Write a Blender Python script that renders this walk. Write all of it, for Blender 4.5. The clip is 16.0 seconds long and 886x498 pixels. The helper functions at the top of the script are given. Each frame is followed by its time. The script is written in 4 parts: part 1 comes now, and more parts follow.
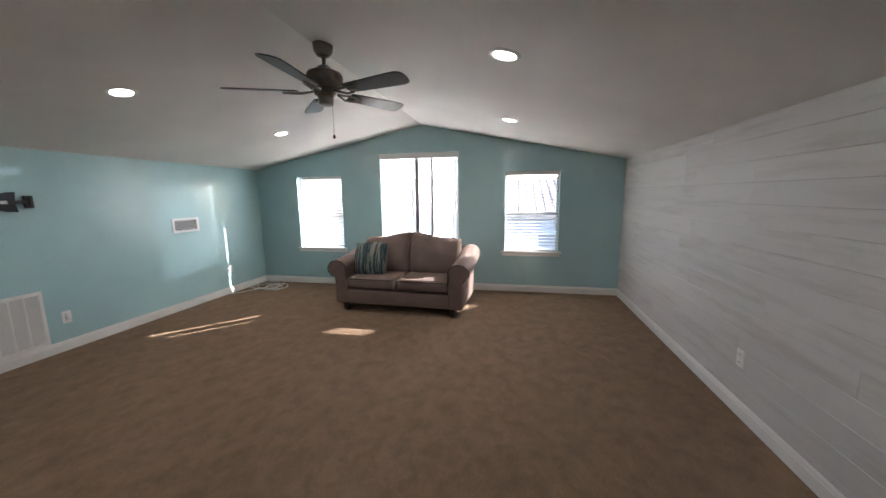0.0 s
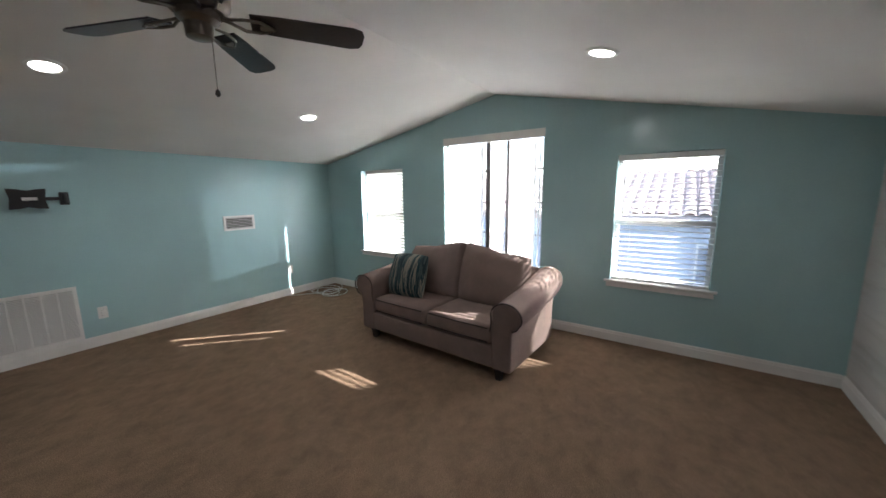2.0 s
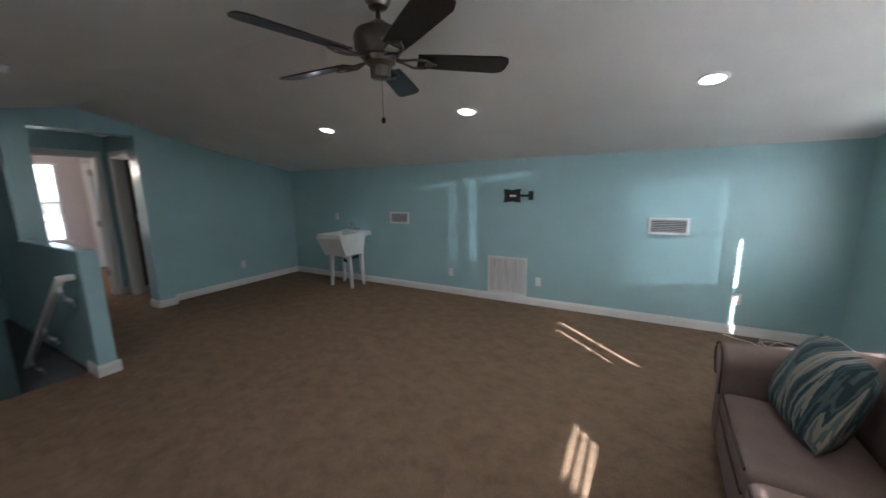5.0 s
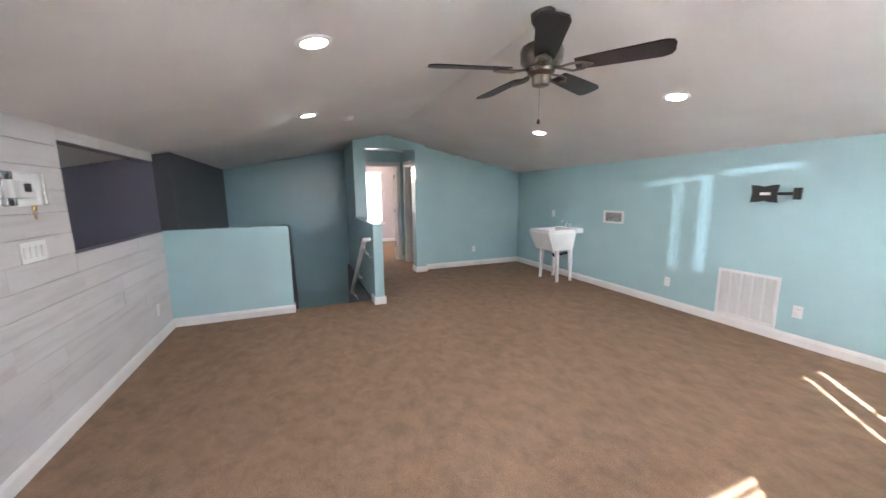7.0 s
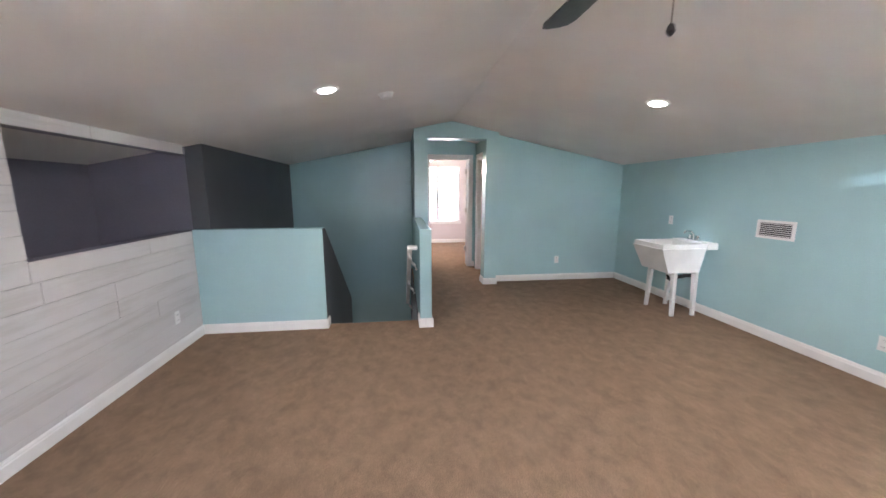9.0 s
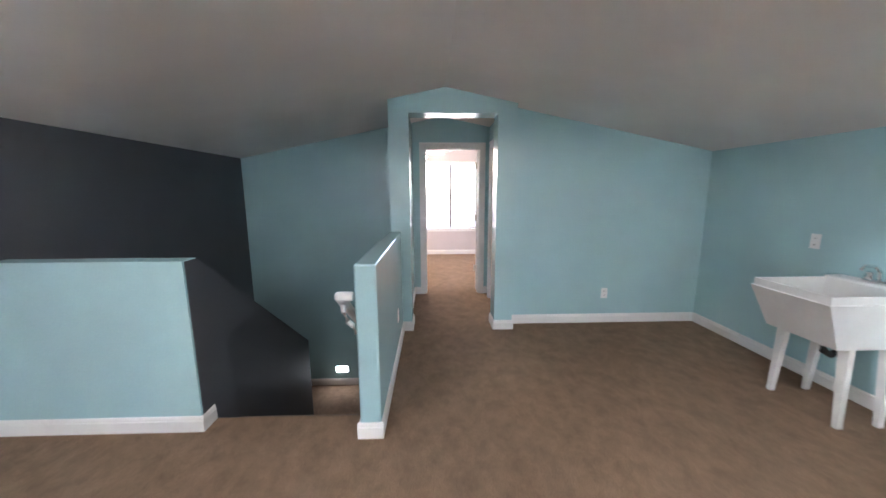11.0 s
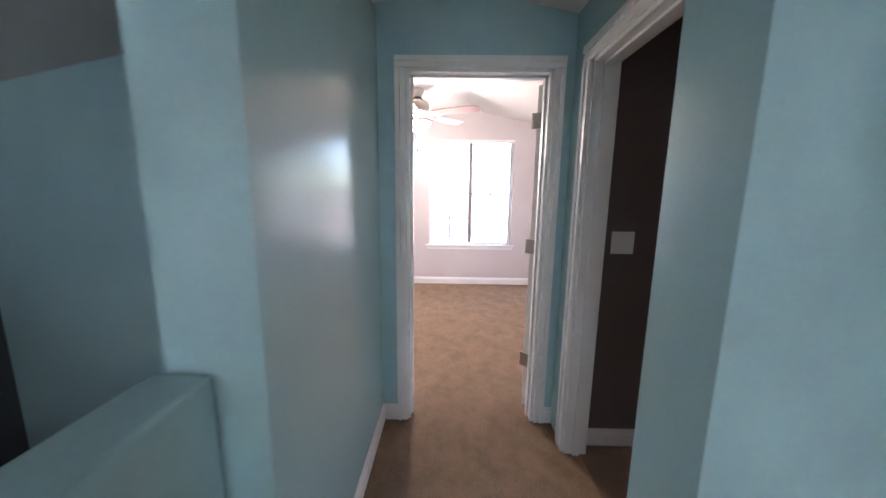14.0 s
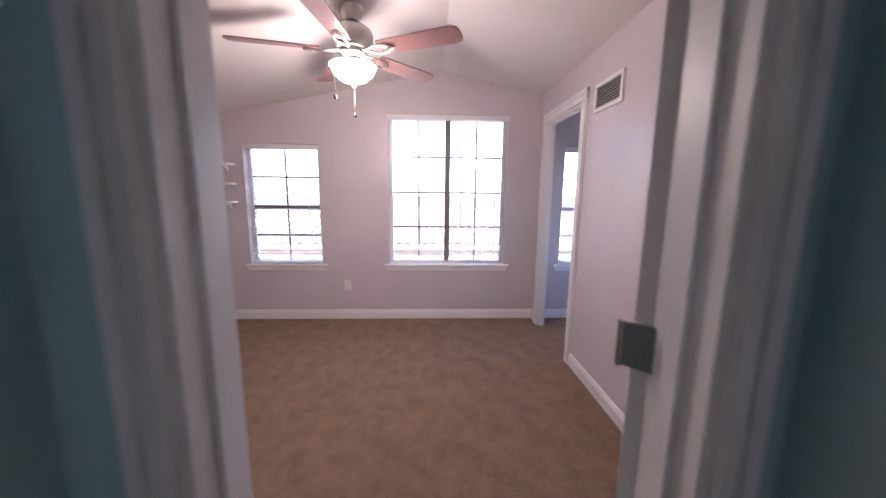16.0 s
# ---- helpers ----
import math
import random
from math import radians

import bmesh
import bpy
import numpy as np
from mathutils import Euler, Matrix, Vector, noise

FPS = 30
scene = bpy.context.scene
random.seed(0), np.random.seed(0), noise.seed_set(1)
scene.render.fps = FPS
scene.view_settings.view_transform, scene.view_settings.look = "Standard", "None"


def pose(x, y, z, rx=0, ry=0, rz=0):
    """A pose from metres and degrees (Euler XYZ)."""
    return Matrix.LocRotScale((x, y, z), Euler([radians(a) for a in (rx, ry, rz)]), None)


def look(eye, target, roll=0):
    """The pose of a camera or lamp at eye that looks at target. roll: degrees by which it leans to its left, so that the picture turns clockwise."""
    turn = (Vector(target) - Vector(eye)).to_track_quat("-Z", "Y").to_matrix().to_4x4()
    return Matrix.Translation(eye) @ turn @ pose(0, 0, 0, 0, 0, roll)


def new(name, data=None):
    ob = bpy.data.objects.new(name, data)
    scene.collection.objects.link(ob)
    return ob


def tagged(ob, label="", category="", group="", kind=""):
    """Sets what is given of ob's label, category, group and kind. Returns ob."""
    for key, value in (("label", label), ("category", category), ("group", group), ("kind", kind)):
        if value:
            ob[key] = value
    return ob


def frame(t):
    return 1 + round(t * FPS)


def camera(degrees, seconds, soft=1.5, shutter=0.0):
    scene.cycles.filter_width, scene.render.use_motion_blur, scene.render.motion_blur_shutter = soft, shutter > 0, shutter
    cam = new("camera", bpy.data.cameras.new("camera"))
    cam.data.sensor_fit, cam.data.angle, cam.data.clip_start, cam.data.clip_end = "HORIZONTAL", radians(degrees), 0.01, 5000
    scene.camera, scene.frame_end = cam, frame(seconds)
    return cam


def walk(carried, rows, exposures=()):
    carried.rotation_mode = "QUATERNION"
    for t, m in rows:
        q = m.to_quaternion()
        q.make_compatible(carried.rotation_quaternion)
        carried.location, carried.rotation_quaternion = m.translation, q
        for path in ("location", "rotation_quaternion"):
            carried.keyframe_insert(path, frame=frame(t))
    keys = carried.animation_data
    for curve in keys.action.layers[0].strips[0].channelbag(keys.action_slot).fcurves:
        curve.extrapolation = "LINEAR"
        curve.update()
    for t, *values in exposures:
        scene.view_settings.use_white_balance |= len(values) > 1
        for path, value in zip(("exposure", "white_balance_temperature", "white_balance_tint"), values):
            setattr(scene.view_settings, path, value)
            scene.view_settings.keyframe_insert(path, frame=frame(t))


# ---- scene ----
cam = camera(103.9, 16.0, shutter=0.4)
PATH = [
    (0, (1.907, 0.223, 1.435), (1.508, 2.159, 1.128), -0.7),
    (0.5, (2.021, 0.606, 1.445), (1.516, 2.517, 1.134), -0.7),
    (1, (2.195, 1.025, 1.458), (1.499, 2.872, 1.137), -0.7),
    (1.5, (2.216, 1.425, 1.452), (1.291, 3.167, 1.118), -0.7),
    (2, (2.269, 1.821, 1.437), (1.158, 3.452, 1.116), -0.6),
    (2.5, (2.352, 2.176, 1.499), (0.951, 3.56, 1.15), -1.0),
    (3, (2.284, 2.537, 1.538), (0.605, 3.558, 1.169), -0.7),
    (3.5, (2.253, 2.899, 1.548), (0.383, 3.5, 1.172), -0.9),
    (4, (2.207, 3.194, 1.536), (0.24, 3.203, 1.174), -0.6),
    (4.5, (2.075, 3.364, 1.546), (0.176, 2.851, 1.183), -1.2),
    (5, (2.078, 3.668, 1.513), (0.355, 2.71, 1.174), -0.9),
    (7.5, (1.825, 4.296, 1.442), (1.292, 2.394, 1.128), -0.5),
    (8, (1.634, 4.11, 1.447), (1.263, 2.171, 1.128), -0.3),
    (10.5, (0.868, 2.147, 1.474), (0.71, 0.182, 1.139), -0.0),
    (11, (0.677, 1.724, 1.474), (0.616, -0.248, 1.145), -0.2),
    (11.5, (0.617, 1.226, 1.442), (0.634, -0.749, 1.128), -0.1),
    (12, (0.624, 0.701, 1.421), (0.672, -1.274, 1.109), 0.2),
    (12.5, (0.645, 0.203, 1.415), (0.708, -1.77, 1.093), 0.3),
    (13, (0.631, -0.288, 1.4), (0.683, -2.261, 1.076), 0.4),
    (13.5, (0.569, -0.755, 1.436), (0.621, -2.727, 1.104), 0.5),
    (14, (0.538, -1.191, 1.431), (0.576, -3.162, 1.092), 0.7),
    (14.5, (0.422, -1.577, 1.345), (0.435, -3.55, 1.016), 0.6),
    (15, (0.397, -1.932, 1.336), (0.352, -3.906, 1.015), 0.3),
    (15.5, (0.448, -2.298, 1.371), (0.374, -4.27, 1.045), 0.8),
    (16, (0.43, -2.717, 1.373), (0.351, -4.69, 1.051), 0.6),
]
EXPOSURES = [(0, 2.85, 6100, 14), (1.5, 2.55, 6080, 14), (2.5, 2.3, 6000, 11), (3.5, 1.85, 5900, 11), (4.5, 1.8, 5700, 11), (5, 2.65, 5700, 11), (7.5, 4.3, 6000, 19), (8, 4.35, 6000, 19), (10.5, 4.45, 5900, 18), (12.5, 4.45, 5600, 13), (14, 4.2, 5600, 18), (15, 3.3, 5600, 25), (15.5, 3.5, 5650, 27), (16, 3.0, 5700, 32)]
walk(cam, [(t, look(eye, target, roll)) for t, eye, target, roll in PATH], EXPOSURES)

# ---- light and exposure ----
LAMP_W = 0.5
world = bpy.data.worlds.new("sky")
scene.world = world
world.use_nodes = True
wn = world.node_tree
sky = wn.nodes.new("ShaderNodeTexSky")
sky.sky_type, sky.sun_disc = "NISHITA", False
SUN_AZ, SUN_EL = math.atan2(0.69, 0.725), math.atan(0.586)
sky.sun_elevation, sky.sun_rotation = SUN_EL, SUN_AZ
wn.links.new(sky.outputs[0], wn.nodes["Background"].inputs[0])
wn.nodes["Background"].inputs[1].default_value = 0.15
sun = new("sun", bpy.data.lights.new("sun", "SUN"))
sun.data.energy, sun.data.angle, sun.data.color = 4.5, radians(0.5), (1.0, 0.94, 0.85)
sun.matrix_world = look((0.69 * 30, 0.725 * 30, 0.586 * 30), (0, 0, 0))

# unseen spot lamp, added for reflected sun patches through two north windows
patch_spot = new("added_patch_spot", bpy.data.lights.new("added_patch_spot", "SPOT"))
patch_spot.data.energy, patch_spot.data.color, patch_spot.data.shadow_soft_size = 20000, (0.93, 0.97, 1.0), 0.6
patch_spot.data.spot_size, patch_spot.data.spot_blend = radians(2.8), 0.2
patch_spot.matrix_world = look((36.1, 53.2, 6.5), (-0.2, 5.4, 1.2))


# ---- materials ----
def mat(name, colour, rough=0.6, metal=0.0, vary=0.08, scale=6.0, fine=60.0, bump=0.15, spec=0.5, colour2=None, mix_lo=0.4, mix_hi=0.62):
    m = bpy.data.materials.new(name)
    m.use_nodes = True
    nt = m.node_tree
    p = nt.nodes["Principled BSDF"]
    p.inputs["Roughness"].default_value = rough
    p.inputs["Metallic"].default_value = metal
    p.inputs["Specular IOR Level"].default_value = spec
    tc = nt.nodes.new("ShaderNodeTexCoord")
    n1 = nt.nodes.new("ShaderNodeTexNoise")
    n1.inputs["Scale"].default_value, n1.inputs["Detail"].default_value = scale, 4
    n2 = nt.nodes.new("ShaderNodeTexNoise")
    n2.inputs["Scale"].default_value, n2.inputs["Detail"].default_value = fine, 3
    for n in (n1, n2):
        nt.links.new(tc.outputs["Object"], n.inputs["Vector"])
    ramp = nt.nodes.new("ShaderNodeValToRGB")
    c2 = colour2 or tuple(c * (1 - 2.2 * vary) for c in colour)
    ramp.color_ramp.elements[0].position, ramp.color_ramp.elements[1].position = mix_lo, mix_hi
    ramp.color_ramp.elements[0].color, ramp.color_ramp.elements[1].color = (*c2, 1), (*colour, 1)
    nt.links.new(n1.outputs[0], ramp.inputs[0])
    mix = nt.nodes.new("ShaderNodeMix")
    mix.data_type, mix.blend_type = "RGBA", "OVERLAY"
    mix.inputs["Factor"].default_value = min(1.0, vary * 4)
    nt.links.new(ramp.outputs[0], mix.inputs[6])
    nt.links.new(n2.outputs[0], mix.inputs[7])
    nt.links.new(mix.outputs[2], p.inputs["Base Color"])
    if bump:
        b = nt.nodes.new("ShaderNodeBump")
        b.inputs["Strength"].default_value, b.inputs["Distance"].default_value = bump, 0.004
        nt.links.new(n2.outputs[0], b.inputs["Height"])
        nt.links.new(b.outputs[0], p.inputs["Normal"])
    return m


def glow(name, colour, strength):
    m = bpy.data.materials.new(name)
    m.use_nodes = True
    p = m.node_tree.nodes["Principled BSDF"]
    p.inputs["Base Color"].default_value = (0.9, 0.9, 0.88, 1)
    p.inputs["Emission Color"].default_value = (*colour, 1)
    p.inputs["Emission Strength"].default_value = strength
    return m


def clear(name, tint=(1, 1, 1), rough=0.0):
    m = bpy.data.materials.new(name)
    m.use_nodes = True
    p = m.node_tree.nodes["Principled BSDF"]
    p.inputs["Base Color"].default_value = (*tint, 1)
    p.inputs["Transmission Weight"].default_value = 1.0
    p.inputs["Roughness"].default_value, p.inputs["IOR"].default_value = rough, 1.45
    return m


def translucent(name, colour, share):
    m = mat(name, colour, 0.6, vary=0.03)
    nt = m.node_tree
    tr = nt.nodes.new("ShaderNodeBsdfTranslucent")
    tr.inputs["Color"].default_value = (*colour, 1)
    ms = nt.nodes.new("ShaderNodeMixShader")
    ms.inputs[0].default_value = share
    nt.links.new(nt.nodes["Principled BSDF"].outputs[0], ms.inputs[1])
    nt.links.new(tr.outputs[0], ms.inputs[2])
    nt.links.new(ms.outputs[0], nt.nodes["Material Output"].inputs[0])
    return m


TEAL = mat("teal_paint", (0.40, 0.595, 0.62), 0.22, vary=0.02, scale=1.5, fine=90, bump=0.02, spec=0.5)
DARK = mat("charcoal_paint", (0.085, 0.09, 0.10), 0.55, vary=0.03, scale=2, fine=90, bump=0.06)
MAUVE = mat("mauve_grey_paint", (0.20, 0.19, 0.24), 0.5, vary=0.03, scale=2, fine=90, bump=0.06)
LILAC = mat("pale_lilac_paint", (0.60, 0.55, 0.56), 0.35, vary=0.02, scale=2, fine=90, bump=0.06)
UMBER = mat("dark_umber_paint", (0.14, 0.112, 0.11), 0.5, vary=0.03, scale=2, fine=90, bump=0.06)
CEIL = mat("ceiling_paint", (0.78, 0.75, 0.72), 0.7, vary=0.03, scale=1.2, fine=120, bump=0.12)
TRIM = mat("white_trim_paint", (0.80, 0.79, 0.77), 0.35, vary=0.02, scale=4, fine=70, bump=0.03)
GREYFRAME = mat("grey_aluminium_frame", (0.22, 0.21, 0.21), 0.4, vary=0.02, bump=0.0)
VINYL = mat("white_vinyl", (0.82, 0.82, 0.82), 0.35, vary=0.01, bump=0.0)
PLASTIC = mat("white_plastic", (0.78, 0.78, 0.76), 0.3, vary=0.01, bump=0.0)
SINKM = mat("white_utility_plastic", (0.80, 0.80, 0.78), 0.35, vary=0.03, scale=5, bump=0.03)
BLACK = mat("black_metal", (0.02, 0.02, 0.022), 0.4, vary=0.02)
STEEL = mat("brushed_nickel", (0.55, 0.52, 0.48), 0.28, 1.0, vary=0.04, fine=150, bump=0.03)
CHROME = mat("chrome", (0.8, 0.8, 0.8), 0.08, 1.0, vary=0.0, bump=0.0)
BRONZE = mat("dark_pewter", (0.23, 0.20, 0.17), 0.3, 1.0, vary=0.05, bump=0.03)
BLADE = mat("dark_walnut_blade", (0.028, 0.020, 0.020), 0.32, vary=0.06, scale=14)
BLADE2 = mat("rosewood_blade", (0.25, 0.13, 0.12), 0.3, vary=0.06, scale=14)
SOFA = mat("taupe_microfibre", (0.25, 0.185, 0.16), 0.9, vary=0.05, scale=7, fine=220, bump=0.35, spec=0.2)
PIPE = mat("brown_piping", (0.07, 0.05, 0.045), 0.8, vary=0.02)
LEGM = mat("espresso_wood", (0.02, 0.014, 0.012), 0.4, vary=0.05)
VANE = translucent("translucent_vane", (0.88, 0.88, 0.87), 0.72)
SLAT = translucent("white_slat", (0.82, 0.82, 0.80), 0.25)
GLASS = clear("window_glass")
CABLE = mat("white_cable", (0.75, 0.75, 0.72), 0.45, vary=0.02, bump=0.0)
LAMPGLOW = glow("lamp_lens", (1.0, 0.96, 0.9), 4.0)
BOWL = glow("alabaster_bowl", (1.0, 0.86, 0.66), 3.2)
NIGHT = glow("night_light_lens", (1.0, 1.0, 0.95), 2.5)
TILE = mat("brown_floor_tile", (0.16, 0.11, 0.08), 0.35, vary=0.08, scale=5)
SHOWER = mat("tan_shower_tile", (0.36, 0.25, 0.13), 0.3, vary=0.06, scale=5)
STUCCO = mat("pale_stucco", (0.55, 0.52, 0.47), 0.9, vary=0.06, scale=3, fine=80, bump=0.4)
SLATEBLUE = mat("blue_grey_siding", (0.48, 0.53, 0.64), 0.8, vary=0.06, scale=3)
ROOFT = mat("clay_roof_tile", (0.62, 0.50, 0.45), 0.85, vary=0.12, scale=3, fine=30)
EARTH = mat("dry_ground", (0.20, 0.17, 0.12), 0.95, vary=0.12, scale=0.4, fine=6)
BRASS = mat("aged_brass", (0.5, 0.36, 0.16), 0.3, 1.0, vary=0.05)
LOUVREBACK = mat("flat_dark_fill", (0.05, 0.05, 0.05), 0.8)


def carpet():
    m = mat("brown_carpet", (0.300, 0.205, 0.135), 0.97, vary=0.22, scale=6.5, fine=190, bump=1.0, spec=0.1, colour2=(0.21, 0.142, 0.093), mix_lo=0.36, mix_hi=0.64)
    nt = m.node_tree
    n1 = [n for n in nt.nodes if n.type == "TEX_NOISE"][0]
    n1.inputs["Detail"].default_value, n1.inputs["Roughness"].default_value, n1.inputs["Distortion"].default_value = 9, 0.74, 0.15
    tc = [n for n in nt.nodes if n.type == "TEX_COORD"][0]
    mp = nt.nodes.new("ShaderNodeMapping")
    mp.inputs["Rotation"].default_value, mp.inputs["Scale"].default_value = (0, 0, 0.7), (1.25, 1.0, 1)
    nt.links.new(tc.outputs["Object"], mp.inputs["Vector"])
    nt.links.new(mp.outputs[0], n1.inputs["Vector"])
    [n for n in nt.nodes if n.type == "BUMP"][0].inputs["Distance"].default_value = 0.006
    return m


def plank_mat():
    """Whitewashed boards: long grey grain along y, each board a little different."""
    m = bpy.data.materials.new("whitewashed_board")
    m.use_nodes = True
    nt = m.node_tree
    p = nt.nodes["Principled BSDF"]
    p.inputs["Roughness"].default_value = 0.6
    tc, info = nt.nodes.new("ShaderNodeTexCoord"), nt.nodes.new("ShaderNodeObjectInfo")
    add = nt.nodes.new("ShaderNodeVectorMath")
    add.operation = "MULTIPLY_ADD"
    nt.links.new(info.outputs["Random"], add.inputs[0])
    add.inputs[1].default_value = (31, 57, 13)
    nt.links.new(tc.outputs["Object"], add.inputs[2])
    mp = nt.nodes.new("ShaderNodeMapping")
    mp.inputs["Scale"].default_value = (4, 1.1, 13)
    nt.links.new(add.outputs[0], mp.inputs["Vector"])
    n1 = nt.nodes.new("ShaderNodeTexNoise")
    n1.inputs["Scale"].default_value, n1.inputs["Detail"].default_value, n1.inputs["Roughness"].default_value = 1.0, 6, 0.65
    nt.links.new(mp.outputs[0], n1.inputs["Vector"])
    ramp = nt.nodes.new("ShaderNodeValToRGB")
    e = ramp.color_ramp.elements
    e[0].position, e[0].color = 0.28, (0.47, 0.45, 0.43, 1)
    e[1].position, e[1].color = 0.5, (0.58, 0.56, 0.55, 1)
    nt.links.new(n1.outputs[0], ramp.inputs[0])
    hsv = nt.nodes.new("ShaderNodeHueSaturation")
    ma = nt.nodes.new("ShaderNodeMath")
    ma.operation = "MULTIPLY_ADD"
    ma.inputs[1].default_value, ma.inputs[2].default_value = 0.05, 0.975
    nt.links.new(info.outputs["Random"], ma.inputs[0])
    nt.links.new(ma.outputs[0], hsv.inputs["Value"])
    nt.links.new(ramp.outputs[0], hsv.inputs["Color"])
    nt.links.new(hsv.outputs[0], p.inputs["Base Color"])
    b = nt.nodes.new("ShaderNodeBump")
    b.inputs["Strength"].default_value, b.inputs["Distance"].default_value = 0.25, 0.003
    nt.links.new(n1.outputs[0], b.inputs["Height"])
    nt.links.new(b.outputs[0], p.inputs["Normal"])
    return m


def pillow_mat():
    """Teal, cream and slate broken vertical stripes."""
    m = bpy.data.materials.new("striped_pillow_cloth")
    m.use_nodes = True
    nt = m.node_tree
    p = nt.nodes["Principled BSDF"]
    p.inputs["Roughness"].default_value = 0.9
    tc, mp, n1 = nt.nodes.new("ShaderNodeTexCoord"), nt.nodes.new("ShaderNodeMapping"), nt.nodes.new("ShaderNodeTexNoise")
    mp.inputs["Scale"].default_value = (26, 1, 1.6)
    n1.inputs["Scale"].default_value, n1.inputs["Detail"].default_value = 1.0, 4
    nt.links.new(tc.outputs["Object"], mp.inputs["Vector"])
    nt.links.new(mp.outputs[0], n1.inputs["Vector"])
    ramp = nt.nodes.new("ShaderNodeValToRGB")
    ramp.color_ramp.interpolation = "CONSTANT"
    e = ramp.color_ramp.elements
    e[0].position, e[0].color = 0.0, (0.025, 0.05, 0.06, 1)
    e[1].position, e[1].color = 0.43, (0.09, 0.13, 0.13, 1)
    for pos, col in ((0.48, (0.02, 0.065, 0.08, 1)), (0.53, (0.30, 0.28, 0.23, 1)), (0.60, (0.12, 0.17, 0.16, 1)), (0.66, (0.34, 0.32, 0.27, 1))):
        k = e.new(pos)
        k.color = col
    nt.links.new(n1.outputs[0], ramp.inputs[0])
    nt.links.new(ramp.outputs[0], p.inputs["Base Color"])
    return m


CARPET, PLANK, PILLOW = carpet(), plank_mat(), pillow_mat()


# ---- building blocks ----
def box(bm, x0, x1, y0, y1, z0, z1, top=None, bottom=None):
    """A block; top and bottom may be functions of (x, y)."""
    v = [bm.verts.new((x, y, (bottom(x, y) if bottom else z0) if k == 0 else (top(x, y) if top else z1)))
         for k in (0, 1) for x, y in ((x0, y0), (x1, y0), (x1, y1), (x0, y1))]
    for f in ((3, 2, 1, 0), (4, 5, 6, 7), (0, 1, 5, 4), (1, 2, 6, 5), (2, 3, 7, 6), (3, 0, 4, 7)):
        bm.faces.new([v[i] for i in f])
    return bm


def boxes(*specs):
    bm = bmesh.new()
    for s in specs:
        box(bm, *s)
    return bm


def rbox(sx, sy, sz, r=0.01, seg=2):
    """A block centred at the origin with rounded edges."""
    bm = bmesh.new()
    bmesh.ops.create_cube(bm, size=1.0)
    bmesh.ops.scale(bm, vec=(sx, sy, sz), verts=bm.verts)
    bmesh.ops.bevel(bm, geom=bm.edges[:], offset=min(r, 0.49 * min(sx, sy, sz)), segments=seg, profile=0.5, affect="EDGES")
    return bm


def moved(bm, x=0, y=0, z=0, rx=0, ry=0, rz=0):
    bm.transform(pose(x, y, z, rx, ry, rz))
    return bm


def cyl(r0, r1, z0, z1, n=24):
    bm = bmesh.new()
    bmesh.ops.create_cone(bm, cap_ends=True, segments=n, radius1=r0, radius2=r1, depth=z1 - z0)
    return moved(bm, 0, 0, (z0 + z1) / 2)


def lathe(profile, n=28):
    """Turns (radius, z) pairs round the z axis."""
    bm = bmesh.new()
    rings = [[bm.verts.new((r * math.cos(2 * math.pi * i / n), r * math.sin(2 * math.pi * i / n), z)) for i in range(n)] for r, z in profile]
    for a, b in zip(rings, rings[1:]):
        for i in range(n):
            bm.faces.new((a[i], a[(i + 1) % n], b[(i + 1) % n], b[i]))
    for ring in (rings[0], rings[-1]):
        bm.faces.new(ring)
    bmesh.ops.recalc_face_normals(bm, faces=bm.faces)
    return bm


def prism(outline, depth):
    """An outline in x and z, extruded along y from 0 to depth."""
    bm = bmesh.new()
    a = [bm.verts.new((x, 0, z)) for x, z in outline]
    b = [bm.verts.new((x, depth, z)) for x, z in outline]
    bm.faces.new(a)
    bm.faces.new(b[::-1])
    for i in range(len(a)):
        j = (i + 1) % len(a)
        bm.faces.new((a[j], a[i], b[i], b[j]))
    bmesh.ops.recalc_face_normals(bm, faces=bm.faces)
    return bm


def tube(points, r, n=8):
    """A round bar through the points."""
    bm = bmesh.new()
    rings = []
    pts = [Vector(q) for q in points]
    for i, q in enumerate(pts):
        d = (pts[min(i + 1, len(pts) - 1)] - pts[max(i - 1, 0)]).normalized()
        u = d.cross(Vector((0, 0, 1)) if abs(d.z) < 0.9 else Vector((1, 0, 0))).normalized()
        w = d.cross(u)
        rings.append([bm.verts.new(q + r * (math.cos(2 * math.pi * k / n) * u + math.sin(2 * math.pi * k / n) * w)) for k in range(n)])
    for a, b in zip(rings, rings[1:]):
        for k in range(n):
            bm.faces.new((a[k], a[(k + 1) % n], b[(k + 1) % n], b[k]))
    bm.faces.new(rings[0])
    bm.faces.new(rings[-1])
    bmesh.ops.recalc_face_normals(bm, faces=bm.faces)
    return bm


def mesh(name, bm, material, smooth=False):
    me = bpy.data.meshes.new(name)
    bm.to_mesh(me)
    bm.free()
    me.materials.append(material)
    if smooth:
        me.shade_smooth()
        me.set_sharp_from_angle(angle=radians(38))
    return me


def part(name, bm, material, parent, label="", smooth=False):
    ob = new(name, mesh(name, bm, material, smooth))
    ob.parent = parent
    if label:
        ob["label"] = label
    return ob


def shared(name, me, parent, m):
    """A piece that shares its mesh."""
    ob = new(name, me)
    ob.parent = parent
    ob.matrix_basis = m
    return ob


def thing(name, m, label, category, group=""):
    return_ob = new(name)
    return_ob.empty_display_size = 0.05
    return_ob.matrix_basis = m
    return tagged(return_ob, label, category, group)


def structure(name, bm, material, label, category, smooth=False):
    return tagged(new(name, mesh(name, bm, material, smooth)), label, category, "", "structure")


